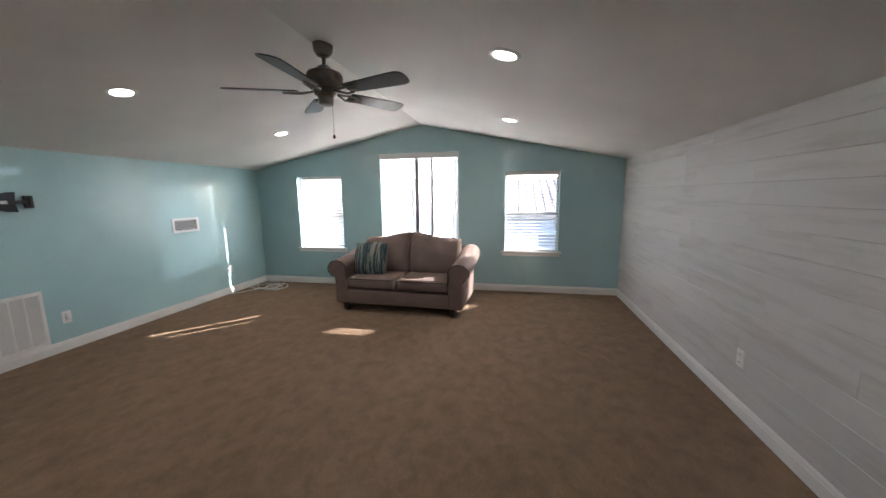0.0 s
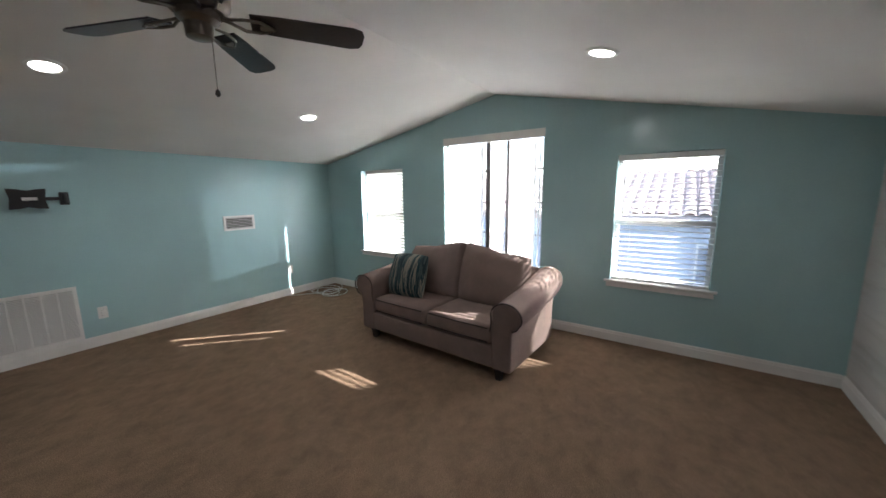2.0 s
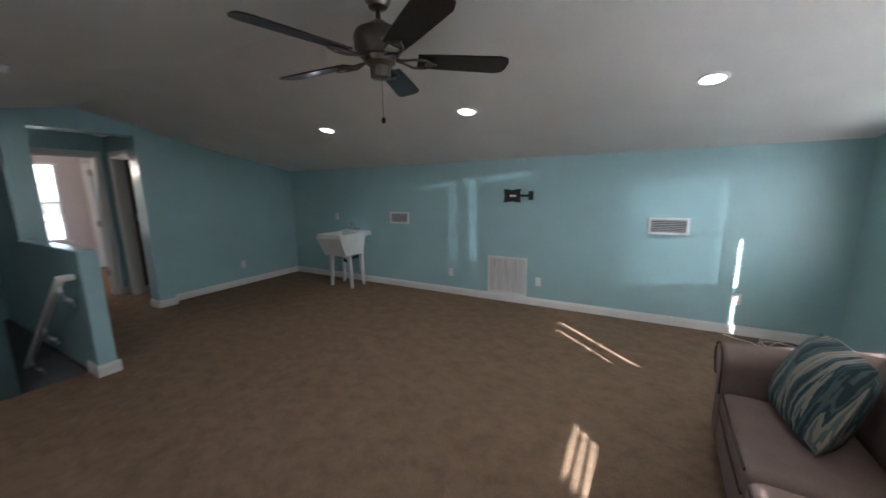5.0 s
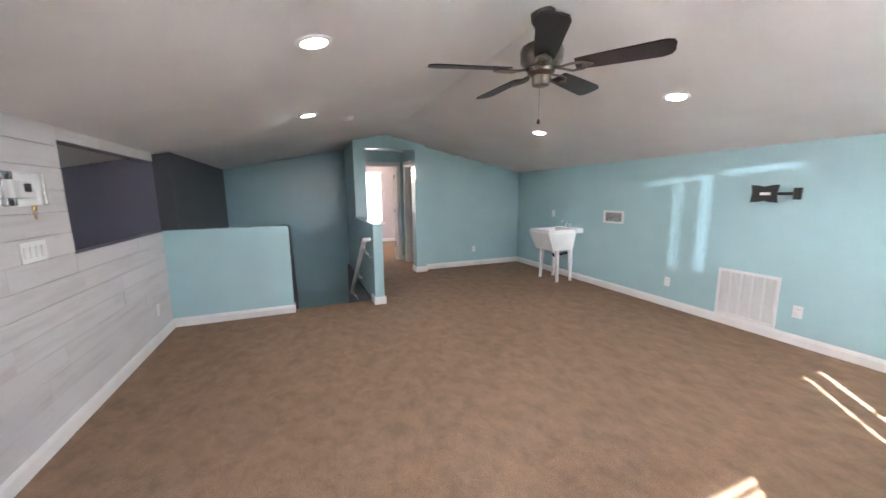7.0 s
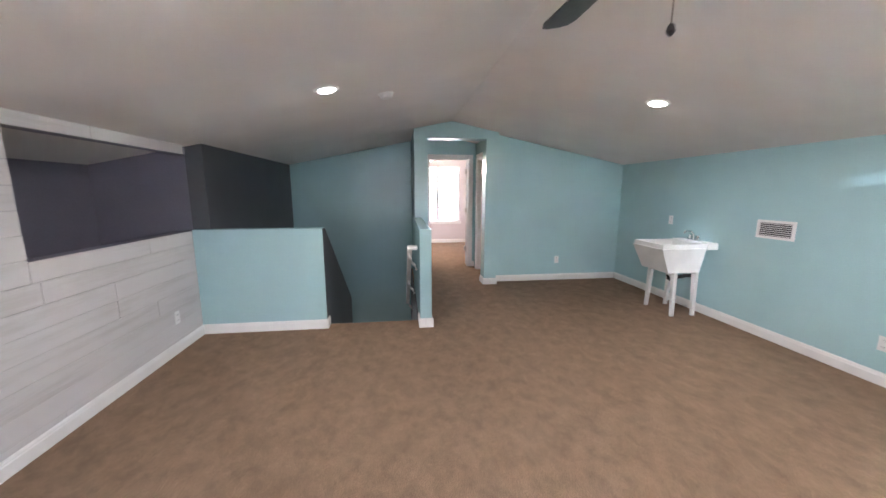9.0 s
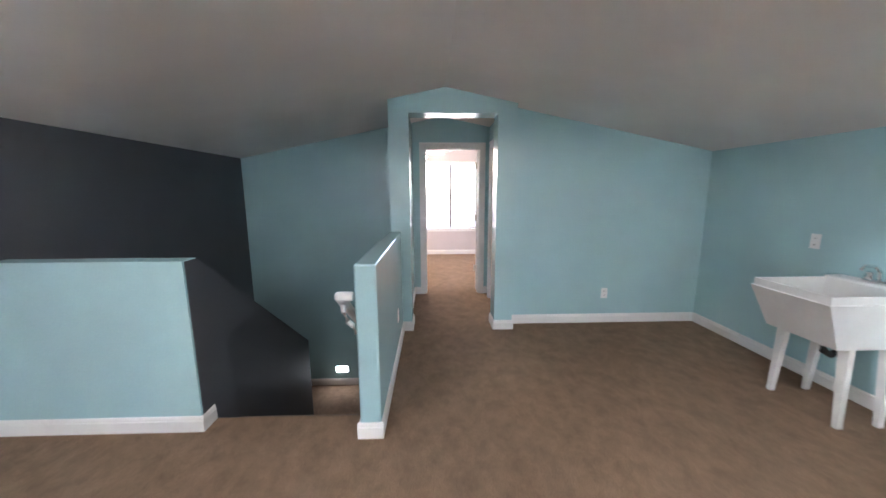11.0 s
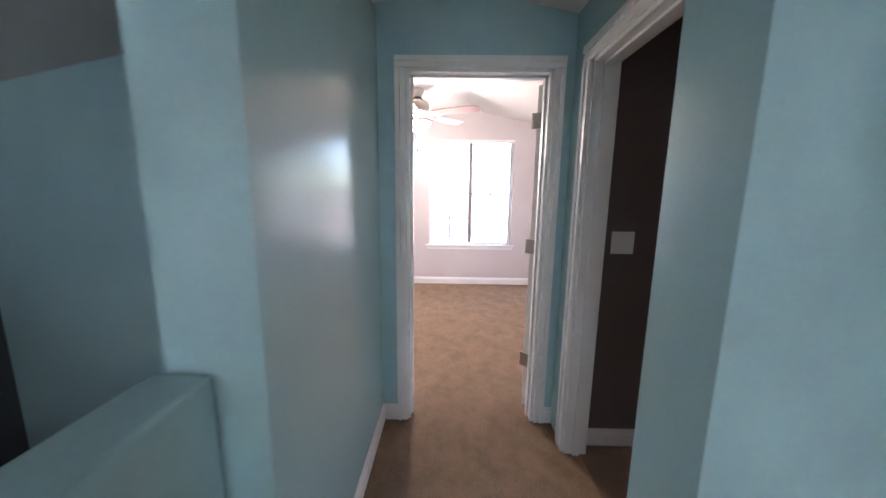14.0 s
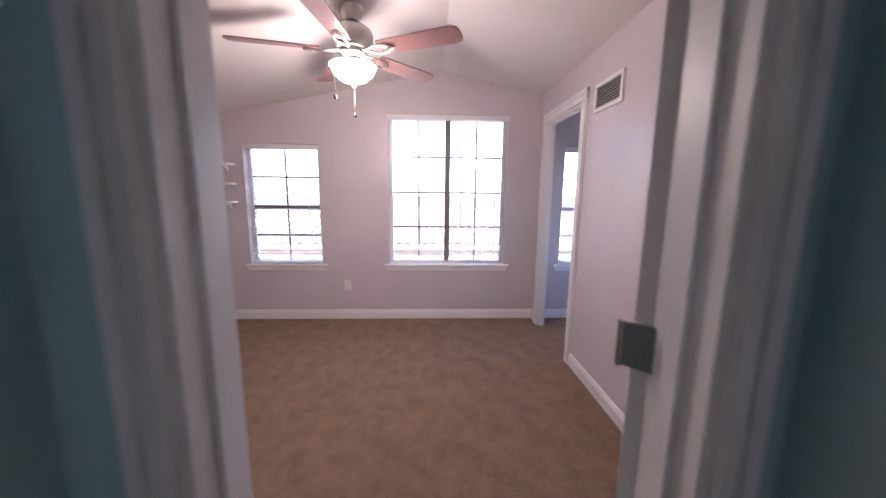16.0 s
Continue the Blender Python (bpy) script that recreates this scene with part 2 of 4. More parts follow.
def wall_x(x0, x1, y0, y1, z0, top, holes=()):
    """A wall along x with its top under top(x), cut by holes (xa, xb, za, zb)."""
    bm = bmesh.new()
    cuts = sorted({x0, x1, *[c for h in holes for c in h[:2]], *[r for r in (RIDGE_X, BED_X) if x0 < r < x1]})
    for a, b in zip(cuts, cuts[1:]):
        zs = [z0]
        for h in sorted((h for h in holes if h[0] <= a + 1e-6 and h[1] >= b - 1e-6), key=lambda h: h[2]):
            if h[2] > zs[-1]:
                box(bm, a, b, y0, y1, zs[-1], h[2])
            zs.append(h[3])
        box(bm, a, b, y0, y1, zs[-1], 0, top=lambda x, y: top(x))
    return bm


def wall_y(x0, x1, y0, y1, z0, z1, holes=()):
    bm = bmesh.new()
    cuts = sorted({y0, y1, *[c for h in holes for c in h[:2]]})
    for a, b in zip(cuts, cuts[1:]):
        z = z0
        for h in holes:
            if h[0] <= a + 1e-6 and h[1] >= b - 1e-6:
                if h[2] > z:
                    box(bm, x0, x1, a, b, z, h[2])
                z = h[3]
        box(bm, x0, x1, a, b, z, z1)
    return bm


# ---- the plan ----
W, E, N = -2.30, 3.36, 5.38          # west, east and north faces of the loft
S = -1.98                            # south face
PORT = -1.82                         # front of the hall's archway
DOOR = -3.17                         # wall with the bedroom's door
BEDS = -6.39                         # bedroom's window wall
BEDW, BEDE = -0.715, 3.05             # bedroom's side walls
RIDGE_X, RIDGE_Z, PITCH = 0.54, 2.465, 0.205
BED_X, BED_Z, BED_PITCH = 0.31, 2.555, 0.195
STAIR_S = -3.12                      # stairwell's end wall
HALF = -0.28                         # front of the half wall at the stairs
DARKX = 3.225


def roof(x):
    return RIDGE_Z - PITCH * abs(x - RIDGE_X)


def bed_roof(x):
    return BED_Z - BED_PITCH * abs(x - BED_X)


over = lambda x: roof(x) + 0.05
LW, CW, RW = (-1.57, -0.79, 0.60, 1.755), (-0.13, 1.09, 0.58, 2.065), (1.77, 2.53, 0.60, 1.755)
BW1, BW2 = (-0.375, 0.855, 0.60, 2.14), (1.56, 2.31, 0.60, 1.84)

# floors
structure("floor", boxes((W - 0.1, E + 0.1, HALF - 0.12, N + 0.12, -0.25, 0), (W - 0.1, 1.12, S - 0.1, HALF - 0.12, -0.25, 0), (-0.20, 1.12, DOOR - 0.05, S - 0.1, -0.25, 0),
                         (BEDW - 1.6, BEDE + 0.1, BEDS - 0.12, -4.92, -0.25, 0), (BEDW - 0.05, BEDE + 0.1, -4.92, DOOR - 0.5, -0.25, 0), (BEDW, BEDE + 0.1, DOOR - 0.5, DOOR - 0.05, -0.25, 0)), CARPET, "worn brown cut-pile wall-to-wall carpet", "carpet")
# ceilings
bm = bmesh.new()
for a, b in ((W - 0.12, RIDGE_X), (RIDGE_X, 4.4)):
    box(bm, a, b, DOOR - 0.05, N + 0.15, 0, 0, top=lambda x, y: roof(x) + 0.14, bottom=lambda x, y: roof(x))
structure("ceiling", bm, CEIL, "matte off-white vaulted plaster ceiling", "ceiling")
bm = bmesh.new()
for a, b in ((BEDW - 1.7, BED_X), (BED_X, BEDE + 0.12)):
    box(bm, a, b, BEDS - 0.12, DOOR - 0.05, 0, 0, top=lambda x, y: bed_roof(x) + 0.14, bottom=lambda x, y: bed_roof(x))
structure("ceiling_bedroom", bm, CEIL, "pale vaulted bedroom ceiling", "ceiling")

# walls of the loft
structure("wall_north", wall_x(W - 0.12, E + 0.12, N, N + 0.14, -0.25, over, (LW, CW, RW)), TEAL, "teal painted gable wall with three windows", "wall")
structure("wall_west", wall_y(W - 0.12, W, S - 0.1, N, 0, roof(W) + 0.05, ()), TEAL, "semi-gloss teal painted side wall", "wall")
structure("wall_south", wall_x(W, -0.17, S - 0.12, S, 0, over), TEAL, "teal painted end wall", "wall")
structure("wall_archway", wall_x(-0.17, 1.10, PORT - 0.24, PORT, 0, over, ((0.02, 0.90, -0.1, 2.225),)), TEAL, "teal archway at the hall with rounded corners", "wall")
structure("wall_hall_east", boxes((0.94, 1.10, DOOR, PORT - 0.24, -2.9, 2.34), (0.94, 1.10, PORT - 0.24, PORT, -2.9, -0.26)), TEAL, "teal painted hall wall with a soft sheen", "wall")
structure("wall_hall_west", wall_y(-0.23, -0.11, DOOR, PORT - 0.24, 0, 2.33, ((-2.92, -2.20, -0.1, 2.03),)), TEAL, "teal hall wall with a doorway", "wall")
structure("wall_door", wall_x(-0.24, 1.10, DOOR - 0.10, DOOR, 0, over, ((0.0, 0.785, -0.1, 2.065),)), TEAL, "teal wall with a cased bedroom doorway", "wall")
structure("wall_half", boxes((2.12, E, HALF - 0.12, HALF, 0, 1.08)), TEAL, "low teal half wall beside the stairs", "half wall")
bm = prism(((-0.295, -1.6), (-0.295, 1.075), (-0.40, 1.075), (-2.10, -0.22), (-2.10, -1.6)), 0.128)
structure("wall_stair_slope", moved(bm, 2.245, 0, 0, 0, 0, 90), DARK, "charcoal sloping stair guard wall", "stair wall")
structure("wall_pony", moved(rbox(0.127, 1.62, 1.07, 0.012, 3), 1.059, (HALF + 0.09 + PORT) / 2 + 0.005, 0.535), TEAL, "low teal pony wall beside the stairs", "half wall")
structure("wall_stair_inner", boxes((1.0, 1.14, STAIR_S, HALF - 0.12, -2.9, -0.004)), DARK, "charcoal stairwell side wall", "stair wall")
structure("wall_stair_south", boxes((1.10, DARKX, STAIR_S - 0.12, STAIR_S, -2.9, 2.42)), TEAL, "teal stairwell end wall", "stair wall")
structure("wall_stair_east", boxes((DARKX, DARKX + 0.16, STAIR_S, HALF - 0.07, -2.9, roof(DARKX) + 0.03)), DARK, "charcoal stairwell wall", "stair wall")
structure("wall_stair_front", boxes((1.14, DARKX + 0.16, HALF - 0.13, HALF - 0.121, -2.9, -0.004)), DARK, "charcoal riser wall", "stair wall")
# recess behind the boarded wall
structure("wall_recess", boxes((4.25, 4.37, -0.6, 1.9, -0.3, 2.0), (E + 0.12, 4.25, 1.78, 1.9, -0.3, 2.0), (DARKX + 0.16, 4.25, -0.6, -0.36, -0.3, 2.0), (E + 0.12, 4.25, -0.36, 1.78, 0.2, 0.3)), MAUVE, "mauve-grey walls of a recess", "wall")
# the boarded wall: backing with its opening; boards come last
structure("wall_east", wall_y(E + 0.02, E + 0.12, HALF - 0.1, N, 0, roof(E) + 0.03, ((HALF - 0.1, 1.265, 1.07, 1.805),)), MAUVE, "backing of the whitewashed boarded wall", "wall")
# bedroom
structure("wall_bed_south", wall_x(BEDW - 1.7, BEDE + 0.12, BEDS - 0.14, BEDS, 0, lambda x: bed_roof(x) + 0.05, (BW1, BW2, (-1.65, -0.98, 0.6, 1.85))), LILAC, "pale lilac-grey window wall", "wall")
structure("wall_bed_west", wall_y(BEDW - 0.07, BEDW, BEDS, DOOR - 0.28, 0, 2.43, ((-6.18, -5.40, -0.1, 2.05),)), LILAC, "pale lilac-grey bedroom wall with a doorway", "wall")
structure("wall_bed_east", boxes((BEDE, BEDE + 0.12, BEDS, DOOR, 0, 2.2)), LILAC, "pale lilac-grey bedroom side wall", "wall")
structure("wall_bed_north", wall_x(-0.72, BEDE + 0.12, DOOR - 0.14, DOOR - 0.104, 0, lambda x: bed_roof(x) + 0.05, ((0.0, 0.785, -0.1, 2.065),)), LILAC, "pale lilac-grey bedroom wall round the door", "wall")
structure("wall_closet", boxes((-2.2, BEDW - 0.07, -5.0, -4.9, 0, 2.4)), LILAC, "pale wall of the side room", "wall")
# opening is out of view, cut to let daylight brighten the side room
structure("wall_closet_west", wall_y(-2.3, -2.2, BEDS, -5.0, 0, 2.2, ((-6.35, -5.2, 0.6, 1.85),)), LILAC, "pale side room wall with an unseen opening added for light", "wall")
# bathroom
structure("floor_bathroom", boxes((-2.7, -0.20, DOOR - 0.10, S - 0.13, -0.25, 0.0), (-2.7, BEDW - 0.07, -4.9, DOOR - 0.10, -0.25, 0.0)), TILE, "brown bathroom floor tiles", "floor")
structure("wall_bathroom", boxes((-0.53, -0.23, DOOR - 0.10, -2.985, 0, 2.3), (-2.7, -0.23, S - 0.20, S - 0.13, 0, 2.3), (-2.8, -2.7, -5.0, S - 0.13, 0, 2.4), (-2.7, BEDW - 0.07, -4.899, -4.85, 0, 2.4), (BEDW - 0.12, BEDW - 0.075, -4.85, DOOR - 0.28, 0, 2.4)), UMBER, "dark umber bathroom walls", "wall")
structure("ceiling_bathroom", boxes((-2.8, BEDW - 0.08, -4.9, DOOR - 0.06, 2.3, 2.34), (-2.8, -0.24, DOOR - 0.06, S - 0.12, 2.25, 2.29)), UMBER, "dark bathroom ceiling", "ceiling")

# ---- stairs ----
stairs = thing("staircase", pose(0, 0, 0), "brown carpeted stairs turning at a landing", "stairs")
for i in range(7):
    y0 = HALF - 0.13 - 0.25 * i
    part("step", boxes((1.142, 2.123, y0 - 0.25, y0, -0.1725 * (i + 1) - 0.2, -0.1725 * (i + 1))), CARPET, stairs)
part("landing", boxes((1.142, DARKX - 0.002, STAIR_S + 0.002, HALF - 0.13 - 1.752, -1.60, -1.38)), CARPET, stairs)
for i in range(6):
    y0 = -2.15 + 0.25 * i
    part("step", boxes((2.25, DARKX - 0.002, y0, y0 + 0.25, -1.55 - 0.1725 * i - 0.2, -1.55 - 0.1725 * i)), CARPET, stairs)


# ---- skirting boards ----
def skirting(name, x0, y0, x1, y1, face, z=0.0, h=0.10):
    """A moulded board along a wall from (x0, y0) to (x1, y1), proud towards face."""
    d = Vector((x1 - x0, y1 - y0, 0))
    n = Vector((*face, 0))
    bm = bmesh.new()
    prof = ((0, 0), (0.015, 0), (0.015, h * 0.72), (0.011, h * 0.78), (0.011, h * 0.86), (0.005, h), (0, h))
    rows = [[bm.verts.new(Vector((x0, y0, z)) + d * k + n * a + Vector((0, 0, b))) for a, b in prof] for k in (0, 1)]
    for i in range(len(prof)):
        j = (i + 1) % len(prof)
        bm.faces.new((rows[0][i], rows[0][j], rows[1][j], rows[1][i]))
    bm.faces.new(rows[0])
    bm.faces.new(rows[1])
    bmesh.ops.recalc_face_normals(bm, faces=bm.faces)
    structure(name, bm, TRIM, "white painted moulded skirting board", "baseboard")


for a in ((W, N, W, S, (1, 0)), (W + 0.015, N, E - 0.015, N, (0, -1)), (E, N, E, HALF, (-1, 0)), (W + 0.015, S, -0.17, S, (0, 1)),
          (-0.185, PORT, 0.02, PORT, (0, 1)), (-0.17, S + 0.015, -0.17, PORT, (-1, 0)), (0.02, PORT + 0.015, 0.02, PORT - 0.24, (1, 0)), (0.90, PORT + 0.015, 0.90, PORT - 0.24, (-1, 0)),
          (0.90, PORT, 0.99, PORT, (0, 1)), (2.105, HALF, E - 0.015, HALF, (0, 1)), (2.12, HALF, 2.12, HALF - 0.12, (-1, 0)), (0.94, PORT - 0.24, 0.94, DOOR, (-1, 0)), (-0.11, PORT - 0.24, -0.11, -2.13, (1, 0)),
          (0.995, PORT, 0.995, HALF + 0.10, (-1, 0)), (0.98, HALF + 0.10, 1.137, HALF + 0.10, (0, 1)), (1.122, HALF + 0.10, 1.122, HALF - 0.12, (1, 0)),
          (BEDW, BEDS, BEDE, BEDS, (0, 1)), (BEDW, -5.315, BEDW, DOOR - 0.3, (1, 0)), (BEDW, BEDS, BEDW, -6.265, (1, 0)), (BEDE, BEDS, BEDE, DOOR - 0.15, (-1, 0)), (0.847, DOOR, 0.94, DOOR, (0, 1)), (-0.11, DOOR, -0.062, DOOR, (0, 1)),
          (-0.53, -2.985, -0.23, -2.985, (0, 1)), (-2.2, BEDS, BEDW - 0.08, BEDS, (0, 1))):
    skirting("baseboard", *a)
skirting("baseboard", 1.14, STAIR_S, DARKX, STAIR_S, (0, 1), -1.38)


# ---- door casings ----
def casing(name, along, a, b, at, face, top, w=0.085, label="white moulded door casing"):
    """Casing round an opening from a to b along x or y, in the plane at, proud towards face."""
    ob = thing(name, pose(0, 0, 0), label, "door casing")
    ob["kind"] = "structure"

    def leg(nm, u0, u1, z0, z1):
        bm = bmesh.new()
        for lo, hi, t in ((0, 1, 0.012), (0.06, 0.42, 0.018), (0.55, 0.94, 0.022)):
            uu0, uu1, zz0, zz1 = u0 + (u1 - u0) * lo, u0 + (u1 - u0) * hi, z0, z1
            if nm == "head_casing":
                uu0, uu1, zz0, zz1 = u0, u1, z0 + (z1 - z0) * lo, z0 + (z1 - z0) * hi
            lo_f, hi_f = sorted((at, at + face * t))
            if along == "x":
                box(bm, uu0, uu1, lo_f, hi_f, zz0, zz1)
            else:
                box(bm, lo_f, hi_f, uu0, uu1, zz0, zz1)
        part(nm, bm, TRIM, ob)
    leg("side_casing", a, a - w, 0, top)
    leg("side_casing", b, b + w, 0, top)
    leg("head_casing", a - w, b + w, top, top + w)
    return ob


def jamb(name, along, a, b, lo, hi, top):
    bm = bmesh.new()
    for u0, u1, z0, z1 in ((a - 0.001, a + 0.018, 0, top), (b - 0.018, b + 0.001, 0, top), (a, b, top - 0.018, top)):
        if along == "x":
            box(bm, u0, u1, lo, hi, z0, z1)
        else:
            box(bm, lo, hi, u0, u1, z0, z1)
    mid = (lo + hi) / 2
    for u0, u1, z0, z1 in ((a + 0.018, a + 0.03, 0, top - 0.018), (b - 0.03, b - 0.018, 0, top - 0.018), (a + 0.018, b - 0.018, top - 0.03, top - 0.018)):
        if along == "x":
            box(bm, u0, u1, mid - 0.018, mid + 0.018, z0, z1)
        else:
            box(bm, mid - 0.018, mid + 0.018, u0, u1, z0, z1)
    structure(name, bm, TRIM, "white painted door jamb", "door jamb")


casing("door_casing", "x", 0.0, 0.785, DOOR, 1, 2.065, 0.062)
casing("door_casing", "x", 0.0, 0.785, DOOR - 0.14, -1, 2.065, 0.062)
jamb("door_jamb", "x", 0.0, 0.785, DOOR - 0.14, DOOR, 2.065)
casing("door_casing", "y", -2.92, -2.20, -0.11, 1, 2.03)
jamb("door_jamb", "y", -2.92, -2.20, -0.23, -0.11, 2.03)
casing("door_casing", "y", -6.18, -5.40, BEDW, 1, 2.05)
jamb("door_jamb", "y", -6.18, -5.40, BEDW - 0.07, BEDW, 2.05)

# bedroom door, standing open
door = thing("door_1", pose(0.025, DOOR - 0.155, 0.012, 0, 0, -136), "white open bedroom door with brushed steel lever", "door")
door["kind"] = "structure"
part("door_leaf", moved(rbox(0.75, 0.035, 2.02, 0.003), 0.375, 0, 1.01), TRIM, door)
for z in (0.326, 1.076, 1.82):
    h = part("hinge", moved(rbox(0.012, 0.07, 0.09, 0.003), -0.008, 0.0, z), STEEL, door, "brushed steel hinge")
    part("knuckle", moved(cyl(0.006, 0.006, -0.046, 0.046, 12), -0.012, 0.036, z), STEEL, h)
for s in (1, -1):
    h = part("door_handle", moved(cyl(0.026, 0.026, 0, 0.012), 0.68, s * 0.018, 0.95, -90 * s), STEEL, door, "brushed steel lever handle")
    part("lever", tube(((0.68, s * 0.02, 0.95), (0.68, s * 0.055, 0.95), (0.64, s * 0.06, 0.95), (0.57, s * 0.058, 0.945)), 0.009, 10), STEEL, h, smooth=True)
strike = thing("strike_plate", pose(-0.17, -2.9, 0.95), "brushed steel strike plate on the jamb", "strike plate")
part("plate", moved(rbox(0.03, 0.004, 0.06, 0.001), 0, 0.0005, 0), STEEL, strike)


# ---- windows ----
def frame_ring(bm, x0, x1, z0, z1, w, y0, y1):
    for s in ((x0, x0 + w, y0, y1, z0, z1), (x1 - w, x1, y0, y1, z0, z1), (x0 + w, x1 - w, y0, y1, z0, z0 + w), (x0 + w, x1 - w, y0, y1, z1 - w, z1)):
        box(bm, *s)
    return bm


def window(name, hole, y, out, label, kind, grid=(2, 4), bar=None, split=None):
    """A window in a wall along x, room face at y; out is +1 or -1, the way outside. kind: hung or slider."""
    x0, x1, z0, z1 = hole
    w = thing(name, pose(0, 0, 0), label, "window")
    w["kind"] = "structure"
    ya, yb = sorted((y + out * 0.085, y + out * 0.135))
    part("window_frame", frame_ring(bmesh.new(), x0, x1, z0, z1, 0.035, ya, yb), VINYL, w)
    bars = bmesh.new()
    xm, zm = (x0 + x1) / 2, (z0 + z1) / 2 - 0.02
    bar, xs = bar or VINYL, split or xm
    if kind == "hung":
        box(bars, x0 + 0.035, x1 - 0.035, ya - 0.006, yb, zm - 0.022, zm + 0.022)
        panes = [(x0 + 0.035, x1 - 0.035, z0 + 0.035, zm - 0.022), (x0 + 0.035, x1 - 0.035, zm + 0.022, z1 - 0.035)]
    else:
        box(bars, xs - 0.028, xs + 0.028, ya - 0.02, yb, z0 + 0.035, z1 - 0.035)
        panes = [(x0 + 0.035, xs - 0.028, z0 + 0.035, z1 - 0.035), (xs + 0.028, x1 - 0.035, z0 + 0.035, z1 - 0.035)]
    part("sash_rail", bars, bar, w)
    ymid = (ya + yb) / 2
    for a, b, c, d in panes:
        g = part("pane", boxes((a, b, ymid - 0.003, ymid + 0.003, c, d)), GLASS, w)
        g.visible_shadow = False
        cols, rows = grid
        mb = bmesh.new()
        for i in range(1, cols):
            xx = a + (b - a) * i / cols
            box(mb, xx - 0.009, xx + 0.009, ymid - 0.006, ymid + 0.006, c, d)
        for i in range(1, rows):
            zz = c + (d - c) * i / rows
            box(mb, a, b, ymid - 0.0065, ymid + 0.0065, zz - 0.009, zz + 0.009)
        if cols > 1 or rows > 1:
            part("muntin", mb, bar, w)
        else:
            mb.free()
    f = -out
    lo, hi = sorted((y + out * 0.085, y + f * 0.03))
    part("window_sill", moved(rbox(x1 - x0 + 0.10, hi - lo, 0.022, 0.006), xm, (lo + hi) / 2, z0 - 0.005), TRIM, w)
    lo, hi = sorted((y, y + f * 0.014))
    part("apron", boxes((x0 - 0.03, x1 + 0.03, lo, hi, z0 - 0.06, z0 - 0.017)), TRIM, w)
    return w


def slat_mesh(length, width, crown=0.003):
    bm = bmesh.new()
    rows = []
    for x in (-length / 2, length / 2):
        rows.append([bm.verts.new((x, width * (k / 4 - 0.5), crown * (1 - (k / 2 - 1) ** 2))) for k in range(5)] +
                    [bm.verts.new((x, width * (k / 4 - 0.5), crown * (1 - (k / 2 - 1) ** 2) - 0.0018)) for k in range(4, -1, -1)])
    for i in range(10):
        j = (i + 1) % 10
        bm.faces.new((rows[0][i], rows[0][j], rows[1][j], rows[1][i]))
    bm.faces.new(rows[0])
    bm.faces.new(rows[1])
    bmesh.ops.recalc_face_normals(bm, faces=bm.faces)
    return mesh("slat", bm, SLAT)


def blind(hole, y, out, tilt, label, pitch=0.043, width=0.040, drop=0.0, inset=0.006):
    x0, x1, z0, z1 = hole
    b = thing("venetian_blind", pose((x0 + x1) / 2, y + out * 0.045, 0), label, "blind")
    L = x1 - x0 - 2 * inset
    part("head_rail", moved(rbox(L + 0.008, 0.05, 0.05, 0.004), 0, 0, z1 - 0.026), PLASTIC, b)
    me = slat_mesh(L, width)
    z = z1 - 0.075
    while z > z0 + 0.05 + drop:
        shared("slat", me, b, pose(0, 0, z, tilt + random.uniform(-1.5, 1.5)))
        z -= pitch
    part("bottom_rail", moved(rbox(L, 0.04, 0.018, 0.004), 0, 0, max(z, z0 + 0.022)), PLASTIC, b)
    for k in (-0.33, 0.33):
        part("ladder_cord", boxes((k * L - 0.002, k * L + 0.002, -0.001, 0.001, z, z1 - 0.05)), PLASTIC, b)
    part("tilt_wand", moved(cyl(0.004, 0.004, -0.5, 0, 8), -L / 2 + 0.06, -out * 0.03, z1 - 0.06), PLASTIC, b)
    return b


window("window_1", LW, N, 1, "white hung window behind horizontal blinds", "hung", (1, 1))
window("window_2", CW, N, 1, "tall white sliding window with grids", "slider", (1, 4), GREYFRAME, 0.435)
window("window_3", RW, N, 1, "white hung window behind horizontal blinds", "hung", (1, 1))
window("window_4", BW1, BEDS, -1, "tall sliding bedroom window with dark mullion and grids", "slider", (2, 4), GREYFRAME)
window("window_5", BW2, BEDS, -1, "white hung bedroom window with grids", "hung", (2, 2), GREYFRAME)
window("window_6", (-1.65, -0.98, 0.6, 1.85), BEDS, -1, "white hung side room window", "hung", (1, 2))
blind((LW[0] + 0.065, *LW[1:]), N, 1, -42, "white lowered horizontal blinds")
blind(RW, N, 1, 8, "white lowered horizontal blinds with open slats", 0.046, 0.036)
blind(BW2, BEDS, -1, -4, "white lowered horizontal blinds with open slats", 0.048, 0.03)
blind((-1.65, -0.98, 0.6, 1.85), BEDS, -1, 0, "white lowered horizontal blinds", 0.05, 0.022)


def vertical_blind(hole, y, out, spots, label, depth=0.07):
    x0, x1, z0, z1 = hole
    b = thing("vertical_blind", pose((x0 + x1) / 2, y + out * 0.045, 0), label, "blind")
    part("head_rail", moved(rbox(x1 - x0 + 0.02, 0.055, depth, 0.006), 0, -out * 0.02, z1 - depth / 2 + 0.004), PLASTIC, b)
    me = mesh("vane", rbox(0.089, 0.0016, z1 - z0 - depth - 0.05, 0.0005, 1), VANE)
    for x, turn in spots:
        shared("vane", me, b, pose(x - (x0 + x1) / 2, 0, (z0 + z1 - depth) / 2, 0, 0, turn))
    return b


